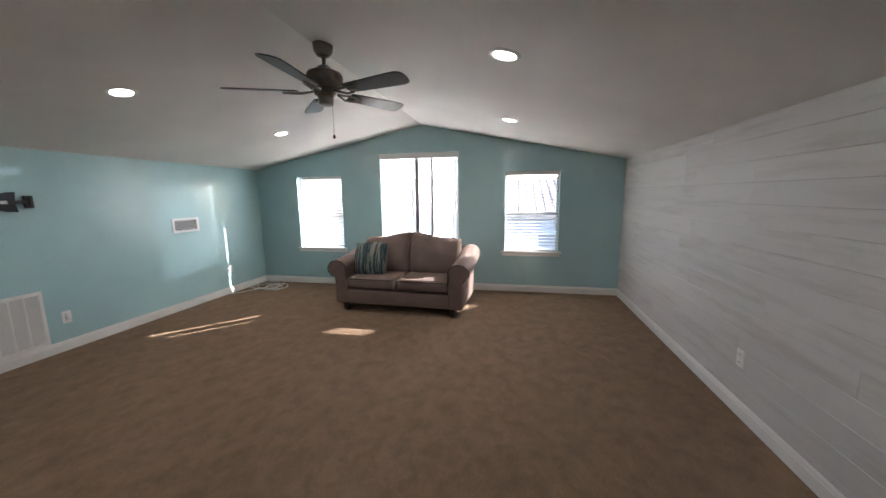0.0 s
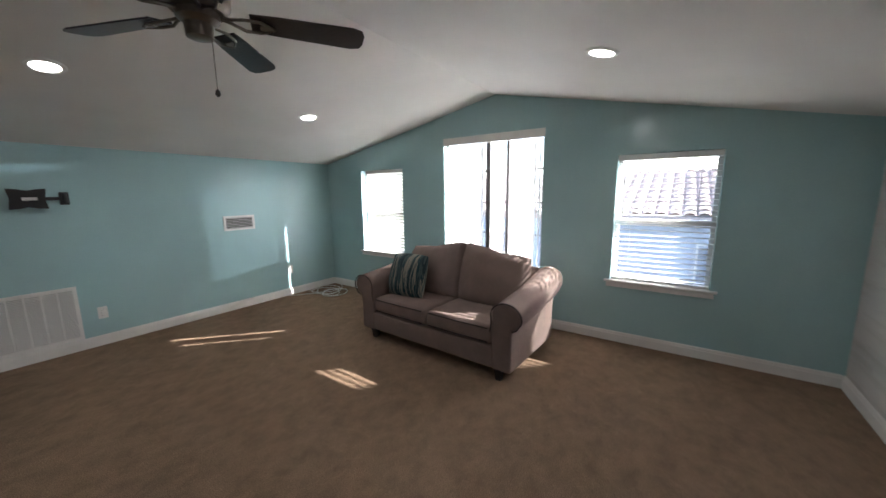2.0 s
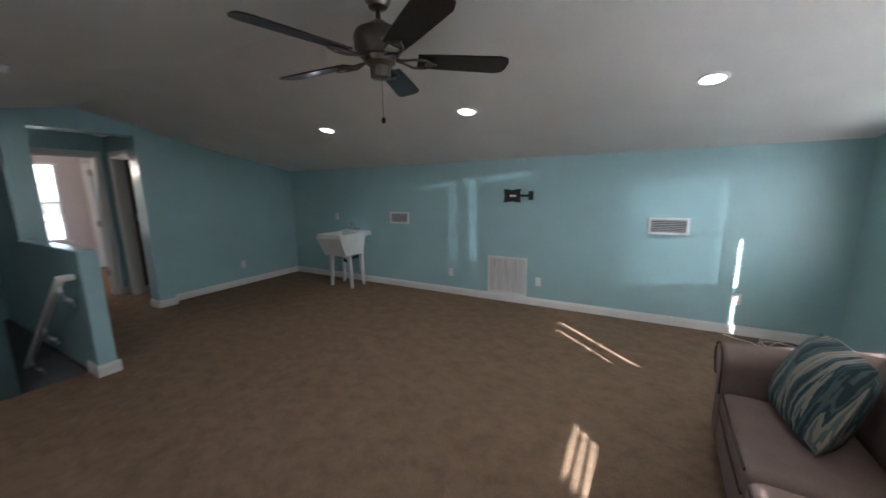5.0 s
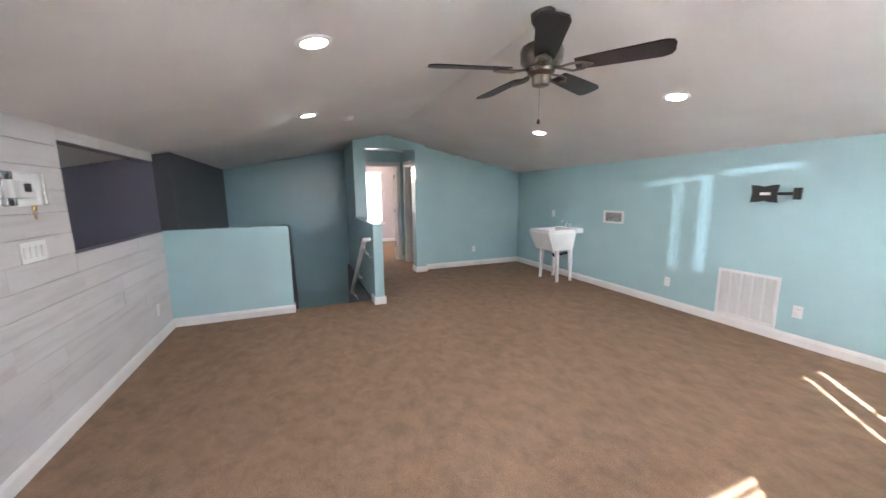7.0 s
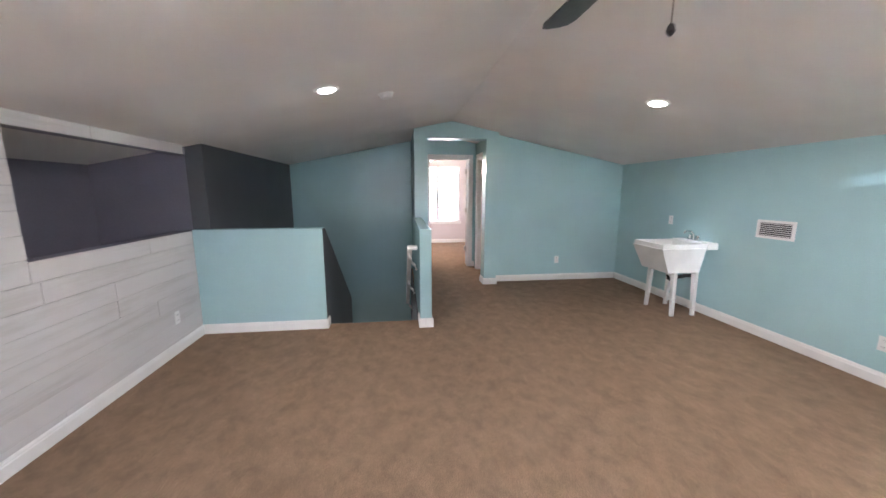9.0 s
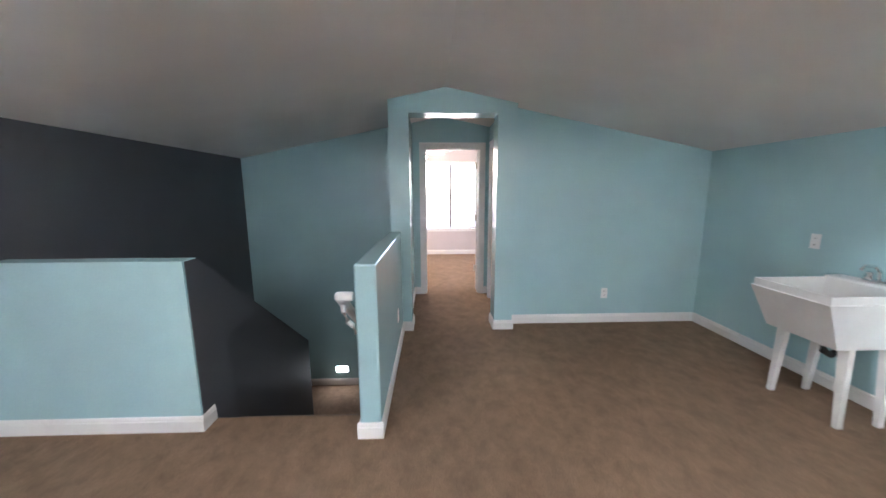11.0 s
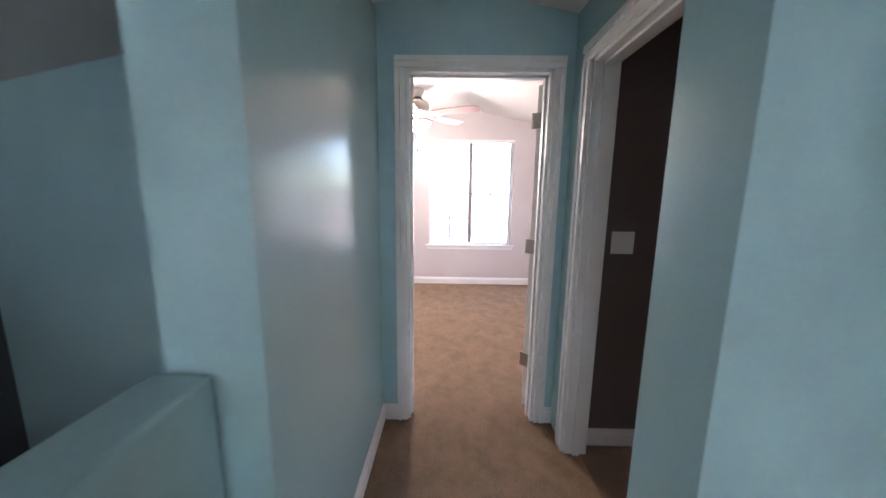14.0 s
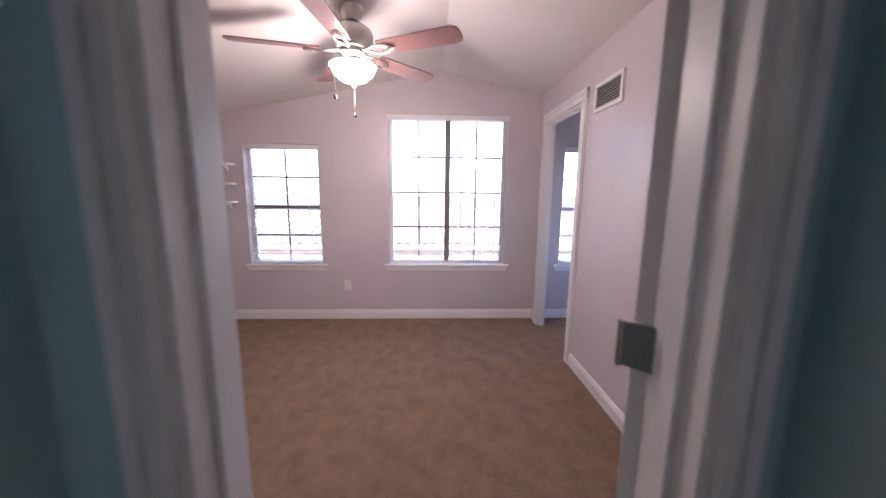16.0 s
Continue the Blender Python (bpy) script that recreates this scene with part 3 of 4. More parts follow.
part("stile", boxes((0.655, 0.69, N + 0.068, N + 0.08, CW[2] + 0.035, CW[3] - 0.035)), GREYFRAME, bpy.data.objects["window_2"], "grey sliding sash stile")
vertical_blind(CW, N, 1, [(CW[0] + 0.045 + 0.072 * i, -13 + random.uniform(-3, 3)) for i in range(7)] + [(0.535, -12), (0.605, -14)] + [(0.745 + 0.072 * i, -13 + random.uniform(-3, 3)) for i in range(4)] + [(1.04, -60)],
               "white vertical blinds drawn over the window", 0.085)
vertical_blind(BW1, BEDS, -1, [(BW1[0] + 0.05 + 0.06 * i, 82 + random.uniform(-5, 5)) for i in range(8)], "white vertical blinds turned open", 0.045)

# ---- outdoors ----
structure("ground", boxes((-400, 400, -400, 400, -3.4, -3.2)), EARTH, "dry bare ground around the houses", "ground")


def house(m, wide, deep, wall_top, ridge, wall_material, label):
    """A neighbour's house: ridge along x, tiled roof of half-round tiles."""
    h = thing("house", m, label, "house")
    part("wall", boxes((-wide / 2, wide / 2, 0, deep, -3.2, wall_top)), wall_material, h)
    bm = bmesh.new()
    for s, y0 in ((1, -0.4), (-1, deep + 0.4)):
        n, half = int(wide / 0.3), deep / 2 + 0.4
        rows = 14
        for i in range(n):
            x = -wide / 2 - 0.15 + i * (wide + 0.3) / n
            for j in range(rows):
                a, b = j / rows, (j + 1) / rows
                z0, z1 = wall_top + (ridge - wall_top) * a + 0.03, wall_top + (ridge - wall_top) * b
                ya, yb = y0 + s * half * a, y0 + s * half * b
                v = []
                for yy, zz in ((ya, z0), (yb, z1)):
                    v.append([bm.verts.new((x + 0.14 - 0.14 * math.cos(math.pi * k / 4), yy, zz + 0.09 * math.sin(math.pi * k / 4))) for k in range(5)])
                for k in range(4):
                    bm.faces.new((v[0][k], v[0][k + 1], v[1][k + 1], v[1][k]))
    part("roof", bm, ROOFT, h, "clay half-round tile roof")
    part("roof_deck", moved(prism(((-0.4, wall_top), (deep / 2, ridge), (deep + 0.4, wall_top), (deep + 0.4, wall_top - 0.15), (-0.4, wall_top - 0.15)), wide), wide / 2, 0, 0, 0, 0, 90), ROOFT, h)
    for x in (-wide / 4, wide / 4):
        w = part("window", frame_ring(bmesh.new(), x - 0.5, x + 0.5, wall_top - 2.0, wall_top - 0.7, 0.06, -0.03, 0.02), VINYL, h)
        part("glass", boxes((x - 0.44, x + 0.44, -0.012, -0.004, wall_top - 1.94, wall_top - 0.76)), GLASS, w)
    return h


house(pose(0.2, 13.0, 0), 12, 8, 0.75, 2.1, SLATEBLUE, "blue-grey neighbouring house with a clay tile roof")
house(pose(0, -16, 0, 0, 0, 180), 16, 8, -0.6, 0.55, STUCCO, "pale stucco neighbouring house with a tile roof")
# never in view: added to cut the sun entering the right window
house(pose(15.17, 6.0, 0), 15.2, 5.0, 9.0, 10.5, STUCCO, "tall pale unseen house added to block sun at the right window")


# ---- lamps in the ceiling ----
def downlight(x, y, watts=14):
    d = thing("recessed_light", Matrix.Translation((x, y, roof(x))) @ pose(0, 0, 0, 0, math.degrees(math.atan(PITCH)) * (1 if x > RIDGE_X else -1)), "round white recessed ceiling light, switched on", "ceiling light", "recessed ceiling lights")
    part("trim_ring", lathe(((0.062, -0.004), (0.068, -0.010), (0.086, -0.008), (0.092, -0.001), (0.092, 0.0))), PLASTIC, d, smooth=True)
    part("lens", cyl(0.066, 0.066, -0.006, -0.003), LAMPGLOW, d)
    l = new("downlight_lamp", bpy.data.lights.new("downlight_lamp", "AREA"))
    l.data.shape, l.data.size, l.data.energy, l.data.color = "DISK", 0.12, watts, (1.0, 0.93, 0.84)
    l.matrix_world = pose(x, y, roof(x) - 0.03)


for y in (0.60, 2.31, 4.04):
    for x in (-0.83, 1.84):
        downlight(x, y, LAMP_W)


def smoke_detector(x, y):
    d = thing("smoke_detector", Matrix.Translation((x, y, roof(x))) @ pose(0, 0, 0, 0, math.degrees(math.atan(PITCH)) * (1 if x > RIDGE_X else -1)), "round white plastic smoke detector on the ceiling", "smoke detector")
    part("base", lathe(((0.058, -0.012), (0.066, -0.008), (0.068, 0.0))), PLASTIC, d, smooth=True)
    part("cover", lathe(((0.018, -0.040), (0.045, -0.036), (0.054, -0.024), (0.056, -0.012))), PLASTIC, d, smooth=True)
    return d


smoke_detector(1.42, 0.21)
smoke_detector(0.20, -2.62)


# ---- ceiling fans ----
def ceiling_fan(x, y, top, drop, turn, blade_mat, body_mat, label, bowl=False, length=0.50, shift=0.0):
    f = thing("ceiling_fan", pose(x, y, top), label, "ceiling fan")
    part("canopy", lathe(((0.02, -0.085), (0.045, -0.075), (0.062, -0.045), (0.068, 0.0))), body_mat, f, smooth=True)
    part("down_rod", cyl(0.013, 0.013, -drop + 0.02, -0.08, 16), body_mat, f, smooth=True)
    z = -drop
    part("motor_housing", lathe(((0.05, z - 0.135), (0.095, z - 0.13), (0.118, z - 0.10), (0.122, z - 0.045), (0.112, z - 0.02), (0.07, z), (0.03, z + 0.03))), body_mat, f, smooth=True)
    zb = z - 0.145
    part("switch_housing", lathe(((0.030, zb - 0.085), (0.048, zb - 0.078), (0.052, zb - 0.03), (0.075, zb - 0.012), (0.08, zb + 0.012))), body_mat, f, smooth=True)
    outline = [(0.0, -0.052), (0.10, -0.06), (length - 0.05, -0.072), (length - 0.012, -0.058), (length, -0.03), (length, 0.03), (length - 0.012, 0.058), (length - 0.05, 0.072), (0.10, 0.06), (0.0, 0.052)]
    blade = mesh("blade", moved(prism(outline, 0.007), 0, 0, 0.0035, 90), blade_mat)
    for i in range(5):
        a = turn + 72 * i
        b = shared("blade", blade, f, pose(0, 0, zb, 0, 0, a) @ pose(0.185, 0, 0, -12))
        c = part("blade_iron", tube(((-0.12, 0, 0.008), (-0.07, 0.012, 0.0), (-0.02, 0.036, -0.008), (0.04, 0.034, -0.008), (0.09, 0, -0.008), (0.04, -0.034, -0.008), (-0.02, -0.036, -0.008), (-0.07, -0.012, 0.0), (-0.12, 0, 0.008)), 0.0065, 8), body_mat, b, smooth=True)
        part("screw_plate", moved(rbox(0.05, 0.03, 0.005, 0.002), 0.06, 0, -0.008), body_mat, c)
    if bowl:
        part("light_bowl", lathe(((0.012, zb - 0.175), (0.07, zb - 0.160), (0.115, zb - 0.125), (0.135, zb - 0.085), (0.14, zb - 0.078))), BOWL, f, "glowing frosted glass bowl", smooth=True)
        part("finial", lathe(((0.004, zb - 0.20), (0.014, zb - 0.19), (0.016, zb - 0.172))), body_mat, f, smooth=True)
        chains = ((0.10, 0.05, -0.25), (0.0, -0.02, -0.34))
    else:
        chains = ((0.03, 0.03, -0.27),)
    for cx, cy, cz in chains:
        c = part("pull_chain", moved(cyl(0.0016, 0.0016, zb + cz, zb - 0.07, 6), cx, cy, 0), BRONZE, f)
        part("pull_knob", moved(lathe(((0.003, -0.03), (0.011, -0.02), (0.008, -0.006), (0.003, 0.0)), 14), cx, cy, zb + cz), LEGM, c, smooth=True)
    return f


ceiling_fan(0.625, 2.525, roof(0.625) - 0.002, 0.165, 129, BLADE, BRONZE, "five-blade dark wood and pewter ceiling fan at rest", length=0.465)
ceiling_fan(0.893, -4.975, bed_roof(0.893) - 0.002, 0.10, 156, BLADE2, STEEL, "five-blade ceiling fan with a glowing glass bowl", True)
lamp = new("bowl_lamp", bpy.data.lights.new("bowl_lamp", "POINT"))
lamp.data.energy, lamp.data.color, lamp.data.shadow_soft_size = 5, (1.0, 0.82, 0.62), 0.13
lamp.location = (0.893, -4.975, bed_roof(0.893) - 0.48)


# ---- sofa ----
def cushion(sx, sy, sz, bulge, r=0.05, n=9):
    """A soft block centred at the origin, puffed on its broad faces (z)."""
    bm = bmesh.new()
    grid = {}
    for s in (1, -1):
        for i in range(n + 1):
            for j in range(n + 1):
                u, v = 2 * i / n - 1, 2 * j / n - 1
                edge = i in (0, n) or j in (0, n)
                if edge and s == -1:
                    grid[s, i, j] = grid[1, i, j]
                    continue
                k = (1 - u ** 4) * (1 - v ** 4)
                z = 0 if edge else s * (sz / 2 * ((1 - u ** 6) * (1 - v ** 6)) ** 0.6 + bulge * (1 - u * u) * (1 - v * v) + 0.012 * math.sin(5 * u + 3 * v) * k)
                pull = 1 - 0.07 * (u * u) * (v * v)
                grid[s, i, j] = bm.verts.new((u * sx / 2 * pull, v * sy / 2 * pull, z))
    for s in (1, -1):
        for i in range(n):
            for j in range(n):
                q = [grid[s, i, j], grid[s, i + 1, j], grid[s, i + 1, j + 1], grid[s, i, j + 1]]
                bm.faces.new(q if s == 1 else q[::-1])
    return bm


sofa = thing("loveseat", pose(0.535, 4.53, 0, 0, 0, -3), "taupe two-seat sofa with rolled arms and dark feet", "sofa")
part("base", moved(rbox(1.36, 0.80, 0.25, 0.03, 3), 0, 0.02, 0.205), SOFA, sofa, smooth=True)
part("front_rail", moved(rbox(1.34, 0.05, 0.18, 0.02, 3), 0, -0.40, 0.19), SOFA, sofa, smooth=True)
bk = part("backrest", moved(rbox(1.44, 0.20, 0.58, 0.08, 4), 0, 0.36, 0.465, -8), SOFA, sofa, smooth=True)
for s in (-1, 1):
    c = part("seat_cushion", moved(rbox(0.655, 0.62, 0.15, 0.05, 4), s * 0.331, -0.12, 0.36), SOFA, sofa, smooth=True)
    for zz in (0.415, 0.305):
        part("piping", tube(((s * 0.331 - 0.29, -0.424, zz), (s * 0.331, -0.430, zz), (s * 0.331 + 0.29, -0.424, zz)), 0.006, 6), PIPE, c)
    bc = moved(cushion(0.73, 0.53, 0.17, 0.07, n=14), s * 0.34, 0.16, 0.625, 72)
    for v in bc.verts:
        v.co.z += 0.085 * max(0, 1 - abs(abs(v.co.x) - 0.03) / 0.36) * max(0, (v.co.z - 0.62) / 0.25)
    part("back_cushion", bc, SOFA, sofa, smooth=True)
    # rolled arm: a scroll over a leaning upright
    prof = [(-0.085, 0.10), (0.075, 0.10), (0.085, 0.40), (0.075, 0.47)]
    for k in range(0, 13):
        a = math.radians(-10 + 205 * k / 12)
        prof.append((-0.045 + 0.125 * math.cos(a), 0.535 + 0.105 * math.sin(a)))
    prof += [(-0.13, 0.455), (-0.095, 0.44), (-0.085, 0.38)]
    if s == 1:
        prof = [(-x, z) for x, z in prof][::-1]
    ab = moved(prism(prof, 0.86), s * 0.735, -0.43, 0)
    bmesh.ops.bisect_plane(ab, geom=ab.verts[:] + ab.edges[:] + ab.faces[:], plane_co=(0, -0.05, 0), plane_no=(0, 1, 0))
    for v in ab.verts:
        rise = max(0.0, (v.co.y + 0.43) / 0.86)
        v.co.z += 0.13 * rise ** 1.5 * min(1.0, max(0.0, (v.co.z - 0.3) / 0.25))
    arm = part("arm", ab, SOFA, sofa, smooth=True)
    bmesh_mod = arm.modifiers.new("round", "BEVEL")
    bmesh_mod.width, bmesh_mod.segments, bmesh_mod.limit_method, bmesh_mod.angle_limit = 0.018, 3, "ANGLE", radians(50)
    pts = [(s * 0.735 + x, -0.436, z) for x, z in prof]
    part("piping", tube(pts[2:-1] if s == -1 else pts[1:-2], 0.006, 6), PIPE, arm)
    for y in (-0.37, 0.37):
        lg = cyl(0.030, 0.042, 0.0, 0.09, 4)
        part("leg", moved(lg, s * 0.70, y, 0, 0, 0, 45), LEGM, sofa)

pil = thing("throw_pillow", pose(0.535 - 0.46, 4.53 - 0.11, 0.625, -18, -1, 2), "teal, cream and slate striped throw pillow", "pillow")
pb = cushion(0.45, 0.44, 0.12, 0.05)
bmesh.ops.rotate(pb, cent=(0, 0, 0), matrix=Matrix.Rotation(radians(90), 3, "X"), verts=pb.verts)
part("cover", pb, PILLOW, pil, smooth=True)


# ---- wall plates and vents ----
def outlet(m, label="white duplex socket plate on the wall", plug=False):
    """A plate facing local -y."""
    o = thing("wall_outlet", m, label, "outlet")
    part("plate", moved(rbox(0.072, 0.006, 0.116, 0.0025), 0, -0.003, 0), PLASTIC, o)
    for z in (0.026, -0.026):
        r = part("socket", moved(rbox(0.034, 0.004, 0.030, 0.0015), 0, -0.007, z), PLASTIC, o)
        for x in (-0.007, 0.007):
            part("slot", boxes((x - 0.0014, x + 0.0014, -0.0096, -0.0088, z - 0.006, z + 0.006)), LOUVREBACK, r)
    if plug:
        part("plug", moved(rbox(0.035, 0.035, 0.04, 0.005), 0, -0.025, 0.0), PLASTIC, o, "small white plug")
    return o


on_w = lambda y, z: pose(W, y, z, 0, 0, 90)
on_e = lambda y, z: pose(E, y, z, 0, 0, -90)
on_s = lambda x, z, y=S: pose(x, y, z, 0, 0, 180)
outlet(on_w(2.63, 0.32), "white socket plate with a small white plug", True)
outlet(on_w(1.365, 0.32))
outlet(on_w(4.62, 0.37))
outlet(on_w(-0.85, 1.08))
outlet(on_e(2.67, 0.37))
outlet(on_e(0.11, 0.32))
outlet(on_s(-1.245, 0.34))
outlet(pose(0.995, -1.30, 0.36, 0, 0, -90))
outlet(on_s(1.308, 0.373, BEDS))


def grille(m, w, h, n, label, cells=0):
    """A framed louvre facing local -y, its lower left corner at the origin."""
    g = thing("air_vent", m, label, "air vent")
    # flat dark sheet stands in for the shade inside the duct
    part("backing", boxes((0.01, w - 0.01, -0.003, -0.001, 0.01, h - 0.01)), LOUVREBACK, g)
    part("vent_frame", frame_ring(bmesh.new(), 0, w, 0, h, 0.025, -0.014, 0), TRIM, g)
    me = mesh("louvre", rbox(w - 0.05, 0.013 if cells > 1 else 0.008, 0.002, 0.0006, 1), TRIM)
    for i in range(n):
        shared("slat", me, g, pose(w / 2, -0.0085, 0.025 + (h - 0.05) * (i + 0.5) / n, 38))
    for i in range(1, cells):
        x = 0.025 + (w - 0.05) * i / cells
        part("divider", boxes((x - 0.006, x + 0.006, -0.013, -0.003, 0.025, h - 0.025)), TRIM, g)
    return g


grille(on_w(1.94, 0.105), 0.54, 0.51, 34, "large white return-air grille above the skirting", 5)
grille(on_w(3.80, 1.00), 0.37, 0.18, 7, "white supply vent on the wall, dark sheet behind its louvres", 1)
grille(on_w(0.30, 1.00), 0.35, 0.18, 7, "white supply vent, dark sheet behind its louvres", 1)
grille(pose(BEDW, -5.20, 1.92, 0, 0, 90), 0.36, 0.185, 8, "white vent above bedroom wall", 1)

# thermostat under a clear locked cover
th = thing("thermostat", on_e(1.695, 1.49), "white thermostat under a clear lockable plastic cover", "thermostat")
part("back_plate", moved(rbox(0.24, 0.006, 0.165, 0.003), 0, -0.003, 0), PLASTIC, th)
part("body", moved(rbox(0.13, 0.028, 0.095, 0.006), -0.01, -0.02, 0), PLASTIC, th)
part("display", boxes((-0.025, 0.03, -0.0355, -0.0342, -0.015, 0.03)), LOUVREBACK, th)
cv = part("cover", moved(rbox(0.25, 0.06, 0.18, 0.008), 0, -0.037, 0), clear("clear_plastic", (0.95, 0.96, 0.96), 0.05), th, "clear plastic cover")
cv.visible_shadow = False
part("lock", moved(cyl(0.011, 0.011, -0.03, 0.0, 14), 0.03, -0.05, -0.085), BRASS, th, "small brass lock")
part("key_ring", tube([(0.03 + 0.014 * math.cos(a * math.pi / 6), -0.05, -0.128 + 0.014 * math.sin(a * math.pi / 6)) for a in range(13)], 0.002, 6), BRASS, th)
part("key", moved(rbox(0.02, 0.003, 0.03, 0.001), 0.03, -0.05, -0.152), BRASS, th)


def switch(m, gangs, label):
    s = thing("light_switch", m, label, "light switch")
    w = 0.07 + 0.046 * (gangs - 1)
    part("plate", moved(rbox(w, 0.006, 0.116, 0.0025), 0, -0.003, 0), PLASTIC, s)
    for i in range(gangs):
        part("rocker", moved(rbox(0.032, 0.006, 0.066, 0.002), 0.046 * (i - (gangs - 1) / 2), -0.0075, 0, 4), PLASTIC, s)
    return s


switch(on_e(1.645, 1.145), 4, "white four-gang rocker switch plate")
switch(pose(-0.355, -2.985, 1.17, 0, 0, 180), 2, "white two-gang rocker switch plate on umber wall")

# night light low on the stairwell wall
nl = thing("step_light", pose(2.03, STAIR_S, -1.13), "small glowing white step light", "step light")
part("housing", moved(rbox(0.19, 0.012, 0.10, 0.003), 0, 0.006, 0), PLASTIC, nl)
part("lens", moved(rbox(0.17, 0.004, 0.08, 0.001), 0, 0.0135, 0), NIGHT, nl)

# television bracket on the wall
tv = thing("tv_bracket", pose(W, 2.32, 1.42, 0, 0, 90), "black steel swivel television bracket without a screen", "tv mount")
part("wall_plate", moved(rbox(0.06, 0.025, 0.11, 0.004), 0.19, -0.0125, 0.0), BLACK, tv)
part("arm", moved(rbox(0.22, 0.02, 0.03, 0.004), 0.09, -0.04, 0.0), BLACK, tv)
part("joint", moved(cyl(0.016, 0.016, -0.04, 0.04, 14), 0.19, -0.045, 0.0), BLACK, tv)
part("pivot", moved(cyl(0.018, 0.018, -0.05, 0.05, 14), -0.01, -0.055, 0.0), BLACK, tv)
out = [(0.85 * a, 0.85 * c) for a, c in [(-0.13, -0.10), (-0.06, -0.095), (0.0, -0.08), (0.06, -0.095), (0.13, -0.10), (0.115, 0.0), (0.13, 0.10), (0.06, 0.095), (0.0, 0.08), (-0.06, 0.095), (-0.13, 0.10), (-0.115, 0.0)]]
part("head_plate", moved(prism(out, 0.012), -0.03, -0.085, 0), BLACK, tv)
part("label_plate", moved(rbox(0.085, 0.002, 0.025, 0.0005), -0.02, -0.0865, 0.0), PLASTIC, tv, "pale rectangular sticker")

# ---- utility sink ----
sink = thing("utility_sink", pose(W + 0.012, -0.375, 0, 0, 0, 90), "white plastic utility sink on four legs", "sink")
bm = bmesh.new()
WX, ZT, ZB = 0.255, 0.86, 0.52
outer_t = [(-WX, -0.675), (WX, -0.675), (WX, -0.12), (-WX, -0.12)]
outer_b = [(-0.222, -0.545), (0.222, -0.545), (0.222, -0.15), (-0.222, -0.15)]


def inset(q, k):
    cx, cy = sum(a for a, _ in q) / 4, sum(b for _, b in q) / 4
    return [(a - math.copysign(k, a - cx), b - math.copysign(k, b - cy)) for a, b in q]


rings = [[bm.verts.new((a, b, z)) for a, b in q] for q, z in ((outer_b, ZB), (outer_t, ZT - 0.05), (inset(outer_t, -0.012), ZT - 0.05), (inset(outer_t, -0.012), ZT), (inset(outer_t, 0.022), ZT), (inset(outer_b, 0.02), ZB + 0.02))]
for a, b in zip(rings, rings[1:]):
    for i in range(4):
        bm.faces.new((a[i], a[(i + 1) % 4], b[(i + 1) % 4], b[i]))
bm.faces.new(rings[0][::-1])
bm.faces.new(rings[-1])
bmesh.ops.recalc_face_normals(bm, faces=bm.faces)
tub = part("basin", bm, SINKM, sink)
part("deck", moved(rbox(0.534, 0.14, 0.075, 0.008), 0, -0.055, ZT - 0.028), SINKM, sink)
part("drain", moved(cyl(0.035, 0.035, 0, 0.004), 0, -0.36, ZB + 0.02), CHROME, sink)
part("tailpiece", moved(cyl(0.02, 0.02, 0.45, ZB), 0, -0.36, 0), PLASTIC, sink)
part("trap", tube(((0, -0.36, 0.46), (0, -0.35, 0.41), (0, -0.30, 0.38), (0, -0.24, 0.41), (0, -0.12, 0.43), (0, -0.0, 0.43)), 0.022, 12), BLACK, sink, "black drain trap", smooth=True)
for x in (-1, 1):
    for y, yb in ((-0.44, -0.50), (-0.17, -0.20)):
        lg = prism(((-0.032, ZB), (0.032, ZB), (0.014 + 0.028 * x, 0), (-0.014 + 0.028 * x, 0)), 0.04)
        part("leg", moved(lg, x * 0.188, y - 0.02, 0), SINKM, sink)
fa = part("faucet", moved(rbox(0.16, 0.05, 0.022, 0.008, 3), 0, -0.06, ZT + 0.02), CHROME, sink, "chrome two-handle faucet", smooth=True)
for x in (-0.055, 0.055):
    part("handle", moved(lathe(((0.022, 0.0), (0.024, 0.012), (0.018, 0.035), (0.022, 0.045), (0.012, 0.05))), x, -0.06, ZT + 0.03), CHROME, fa, smooth=True)
part("spout", tube(((0, -0.06, ZT + 0.02), (0, -0.07, ZT + 0.09), (0, -0.11, ZT + 0.125), (0, -0.17, ZT + 0.13), (0, -0.20, ZT + 0.105)), 0.011, 12), CHROME, fa, smooth=True)

# ---- handrail in the stairwell ----
rail = thing("handrail", pose(0, 0, 0), "white painted sloping handrail on scrolled brackets", "handrail")
sl = -0.1725 / 0.25
y0, z0 = HALF + 0.02, 0.86
rl = rbox(0.055, 2.0, 0.05, 0.016, 3)
part("rail", moved(rl, 1.225, y0 - 0.84, z0 + 0.84 * sl, math.degrees(math.atan(-sl))), TRIM, rail, smooth=True)
part("rail_return", moved(rbox(0.11, 0.055, 0.05, 0.014, 3), 1.196, y0 + 0.0, z0 + 0.005), TRIM, rail, smooth=True)
for k in (0.06, 0.75, 1.45):
    yy, zz = y0 - k, z0 + k * sl - 0.02
    part("bracket", tube(((1.225, yy, zz), (1.222, yy, zz - 0.05), (1.20, yy, zz - 0.11), (1.17, yy, zz - 0.14), (1.150, yy, zz - 0.19)), 0.016, 10), TRIM, rail, smooth=True)

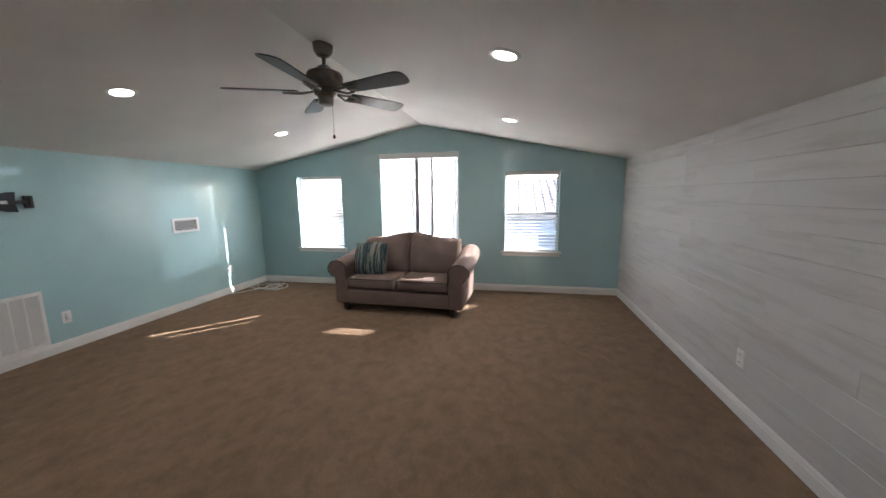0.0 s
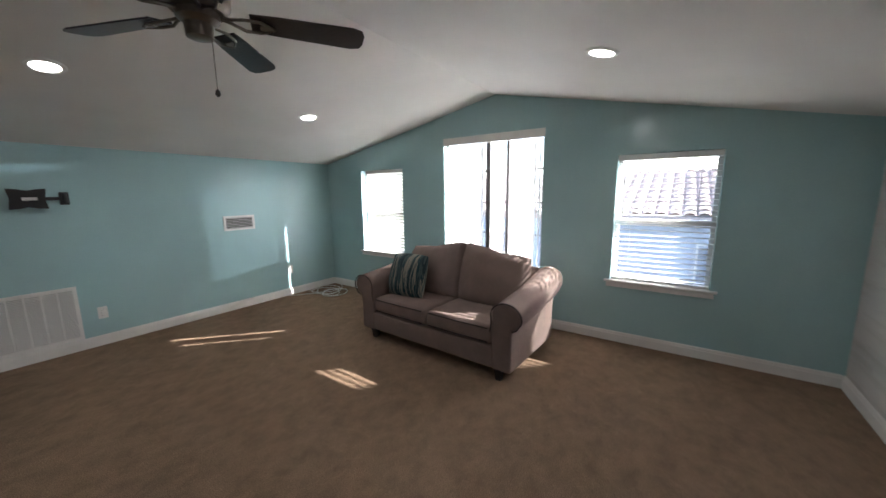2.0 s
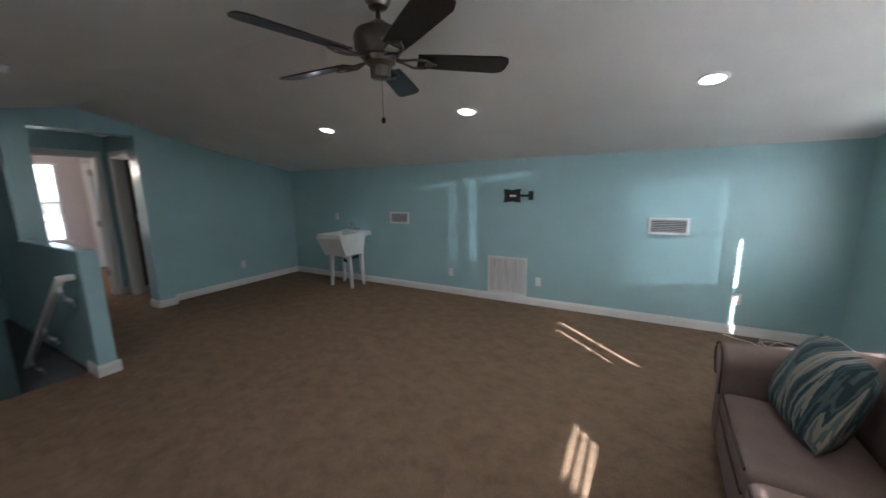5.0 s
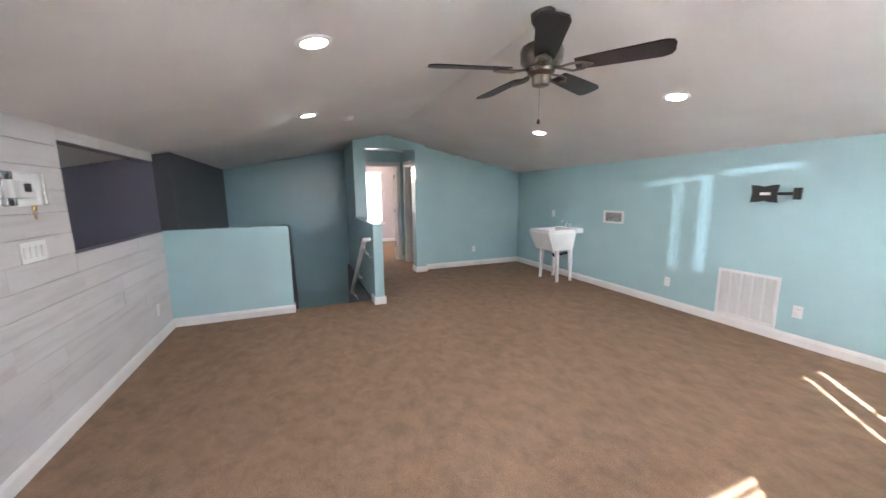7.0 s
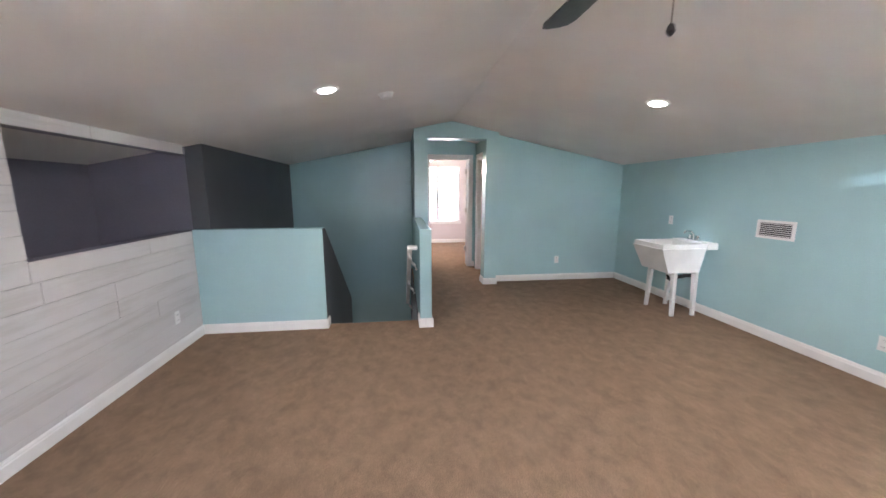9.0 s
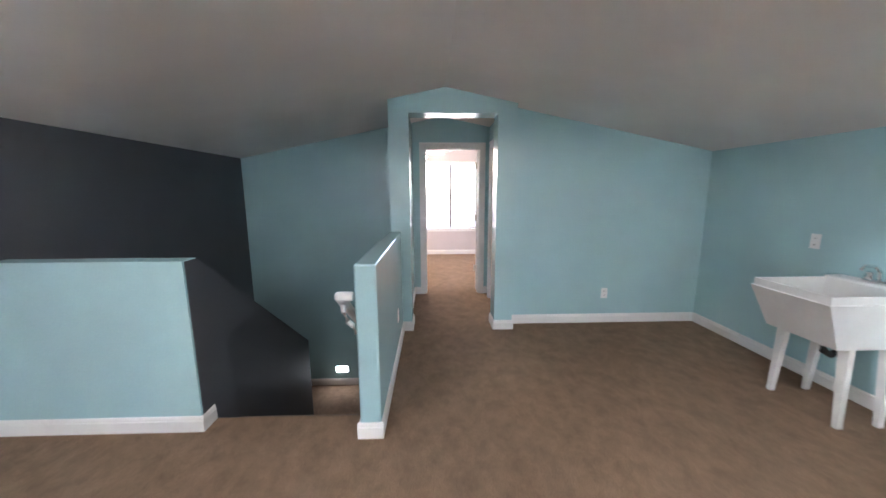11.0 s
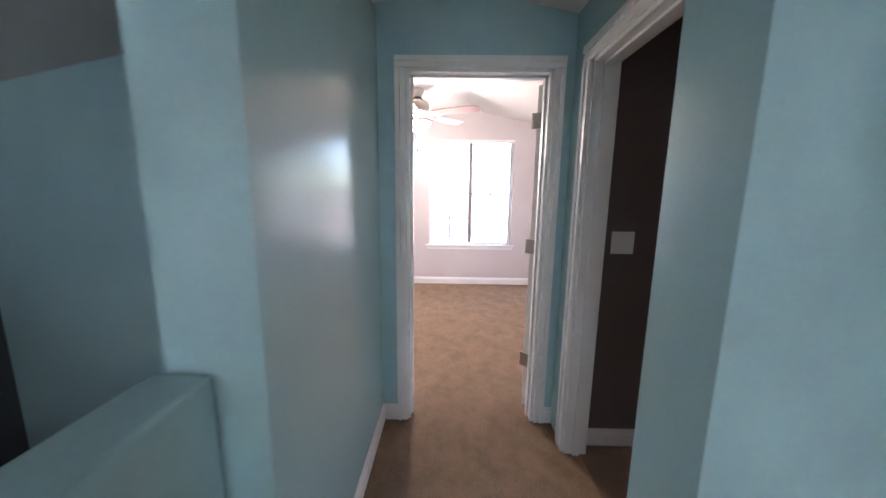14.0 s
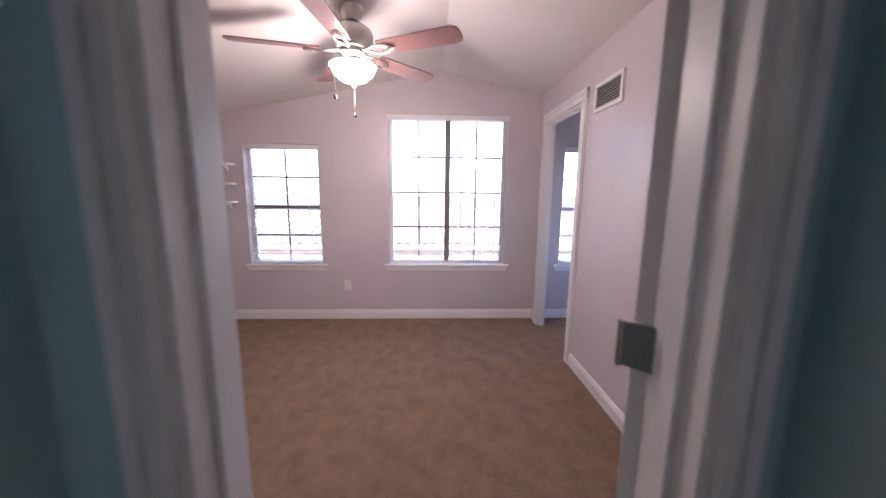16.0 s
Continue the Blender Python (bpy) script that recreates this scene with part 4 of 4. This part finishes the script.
# ---- coil of cable in the corner ----
coil = thing("cable_coil", pose(-1.93, 4.98, 0.008), "loose coil of white cable on the carpet", "cable")
for k in range(5):
    r, cx, cy = 0.17 + 0.05 * random.random(), random.uniform(-0.08, 0.14), random.uniform(-0.10, 0.10)
    el, up = random.uniform(0.6, 0.95), 0.10 * random.random()
    rot = random.uniform(0, 3)
    pts = []
    for i in range(29):
        a = 2 * math.pi * i / 28
        u, v = r * math.cos(a), r * el * math.sin(a)
        pts.append((cx + u * math.cos(rot) - v * math.sin(rot), cy + u * math.sin(rot) + v * math.cos(rot), 0.004 + up * (1 + math.sin(a)) / 2 + 0.006 * k))
    part("loop", tube(pts, 0.0045, 6), CABLE, coil, smooth=True)
part("tail", tube([(-0.30 + 0.012 * i, -0.45 + 0.018 * i + 0.02 * math.sin(i * 0.8), 0.0) for i in range(24)], 0.0045, 6), CABLE, coil, smooth=True)

# ---- bedroom shelves ----
for z in (1.255, 1.438, 1.63):
    sh = thing("wall_shelf", pose(2.593, BEDS, z), "narrow white wall shelf on small brackets", "shelf", "wall shelves")
    part("board", moved(rbox(0.40, 0.14, 0.02, 0.004), 0, 0.07, 0), TRIM, sh)
    for x in (-0.12, 0.12):
        part("bracket", moved(prism(((0, 0), (0.08, 0), (0, -0.06)), 0.01), x, 0, -0.011, 0, 0, 90), TRIM, sh)

# ---- shower in the bathroom ----
shw = thing("shower_enclosure", pose(-1.85, -3.95, 0), "framed glass shower door in a tan tiled stall", "shower")
part("curb", moved(rbox(1.3, 0.10, 0.10, 0.01), 0, 0, 0.05), TRIM, shw)
part("stall_wall", boxes((-0.84, 0.99, -0.88, -0.84, 0, 2.25), (0.95, 0.99, -0.84, -0.05, 0, 2.25)), SHOWER, shw)
part("shower_frame", frame_ring(bmesh.new(), -0.62, 0.62, 0.10, 1.95, 0.025, -0.012, 0.012), BRONZE, shw)
part("shower_post", boxes((-0.012, 0.012, -0.012, 0.012, 0.125, 1.925)), BRONZE, shw)
for a, b in ((-0.59, -0.014), (0.014, 0.59)):
    part("shower_glass", boxes((a, b, -0.003, 0.003, 0.128, 1.922)), GLASS, shw)
part("towel_bar", tube(((0.05, 0.05, 1.05), (0.55, 0.05, 1.05)), 0.009, 10), BLACK, shw)

# unseen light on the bathroom wall, added to warm the dim room
vl = thing("added_bath_light", pose(-2.66, -3.5, 1.95, 0, 0, 90), "unseen warm frosted light added on the bathroom wall", "vanity light")
part("back_plate", moved(rbox(0.4, 0.03, 0.1, 0.01), 0, 0.0, 0), BRONZE, vl)
for x in (-0.12, 0.12):
    part("shade", moved(lathe(((0.03, 0.06), (0.05, 0.0), (0.06, -0.06), (0.05, -0.065))), x, -0.09, 0), BOWL, vl, smooth=True)
vlamp = new("added_bath_lamp", bpy.data.lights.new("added_bath_lamp", "POINT"))
vlamp.data.energy, vlamp.data.color, vlamp.data.shadow_soft_size = 0.5, (1.0, 0.62, 0.32), 0.08
vlamp.location = (-2.45, -3.5, 1.85)

# ---- boards of the east wall ----
wall = bpy.data.objects["wall_east"]
rng = random.Random(5)
HB, GAP = 0.1355, 0.0018
rows = 16
board_meshes = {}
z = 0.0
for r in range(rows):
    za, zb = z, min(z + HB, roof(E) + 0.01)
    z += HB
    if za > roof(E):
        break
    spans = [(HALF, N)]
    if za < 1.805 and zb > 1.07:
        spans = [(1.265, N)]
        if zb > 1.805 + 0.01:
            spans.append((HALF, 1.265, max(za, 1.805), zb))
        if za < 1.07 - 0.01:
            spans.append((HALF, 1.265, za, min(zb, 1.07)))
    for s in spans:
        y, y_end = s[0], s[1]
        a, b = (s[2], s[3]) if len(s) > 2 else (za, zb)
        first = True
        while y < y_end - 0.02:
            ln = rng.choice((0.9, 1.2, 1.8, 2.4)) if not first else rng.choice((0.6, 1.0, 1.5, 2.0))
            first = False
            e = min(y + ln, y_end)
            if y_end - e < 0.25:
                e = y_end
            key = (round(e - y, 3), round(b - a, 3))
            if key not in board_meshes:
                board_meshes[key] = mesh("board", rbox(0.02, key[0] - 0.0003, key[1] - GAP, 0.0012, 1), PLANK)
            shared("plank", board_meshes[key], wall, pose(E + 0.0102 + rng.uniform(-0.0012, 0.0012), (y + e) / 2, (a + b) / 2))
            y = e
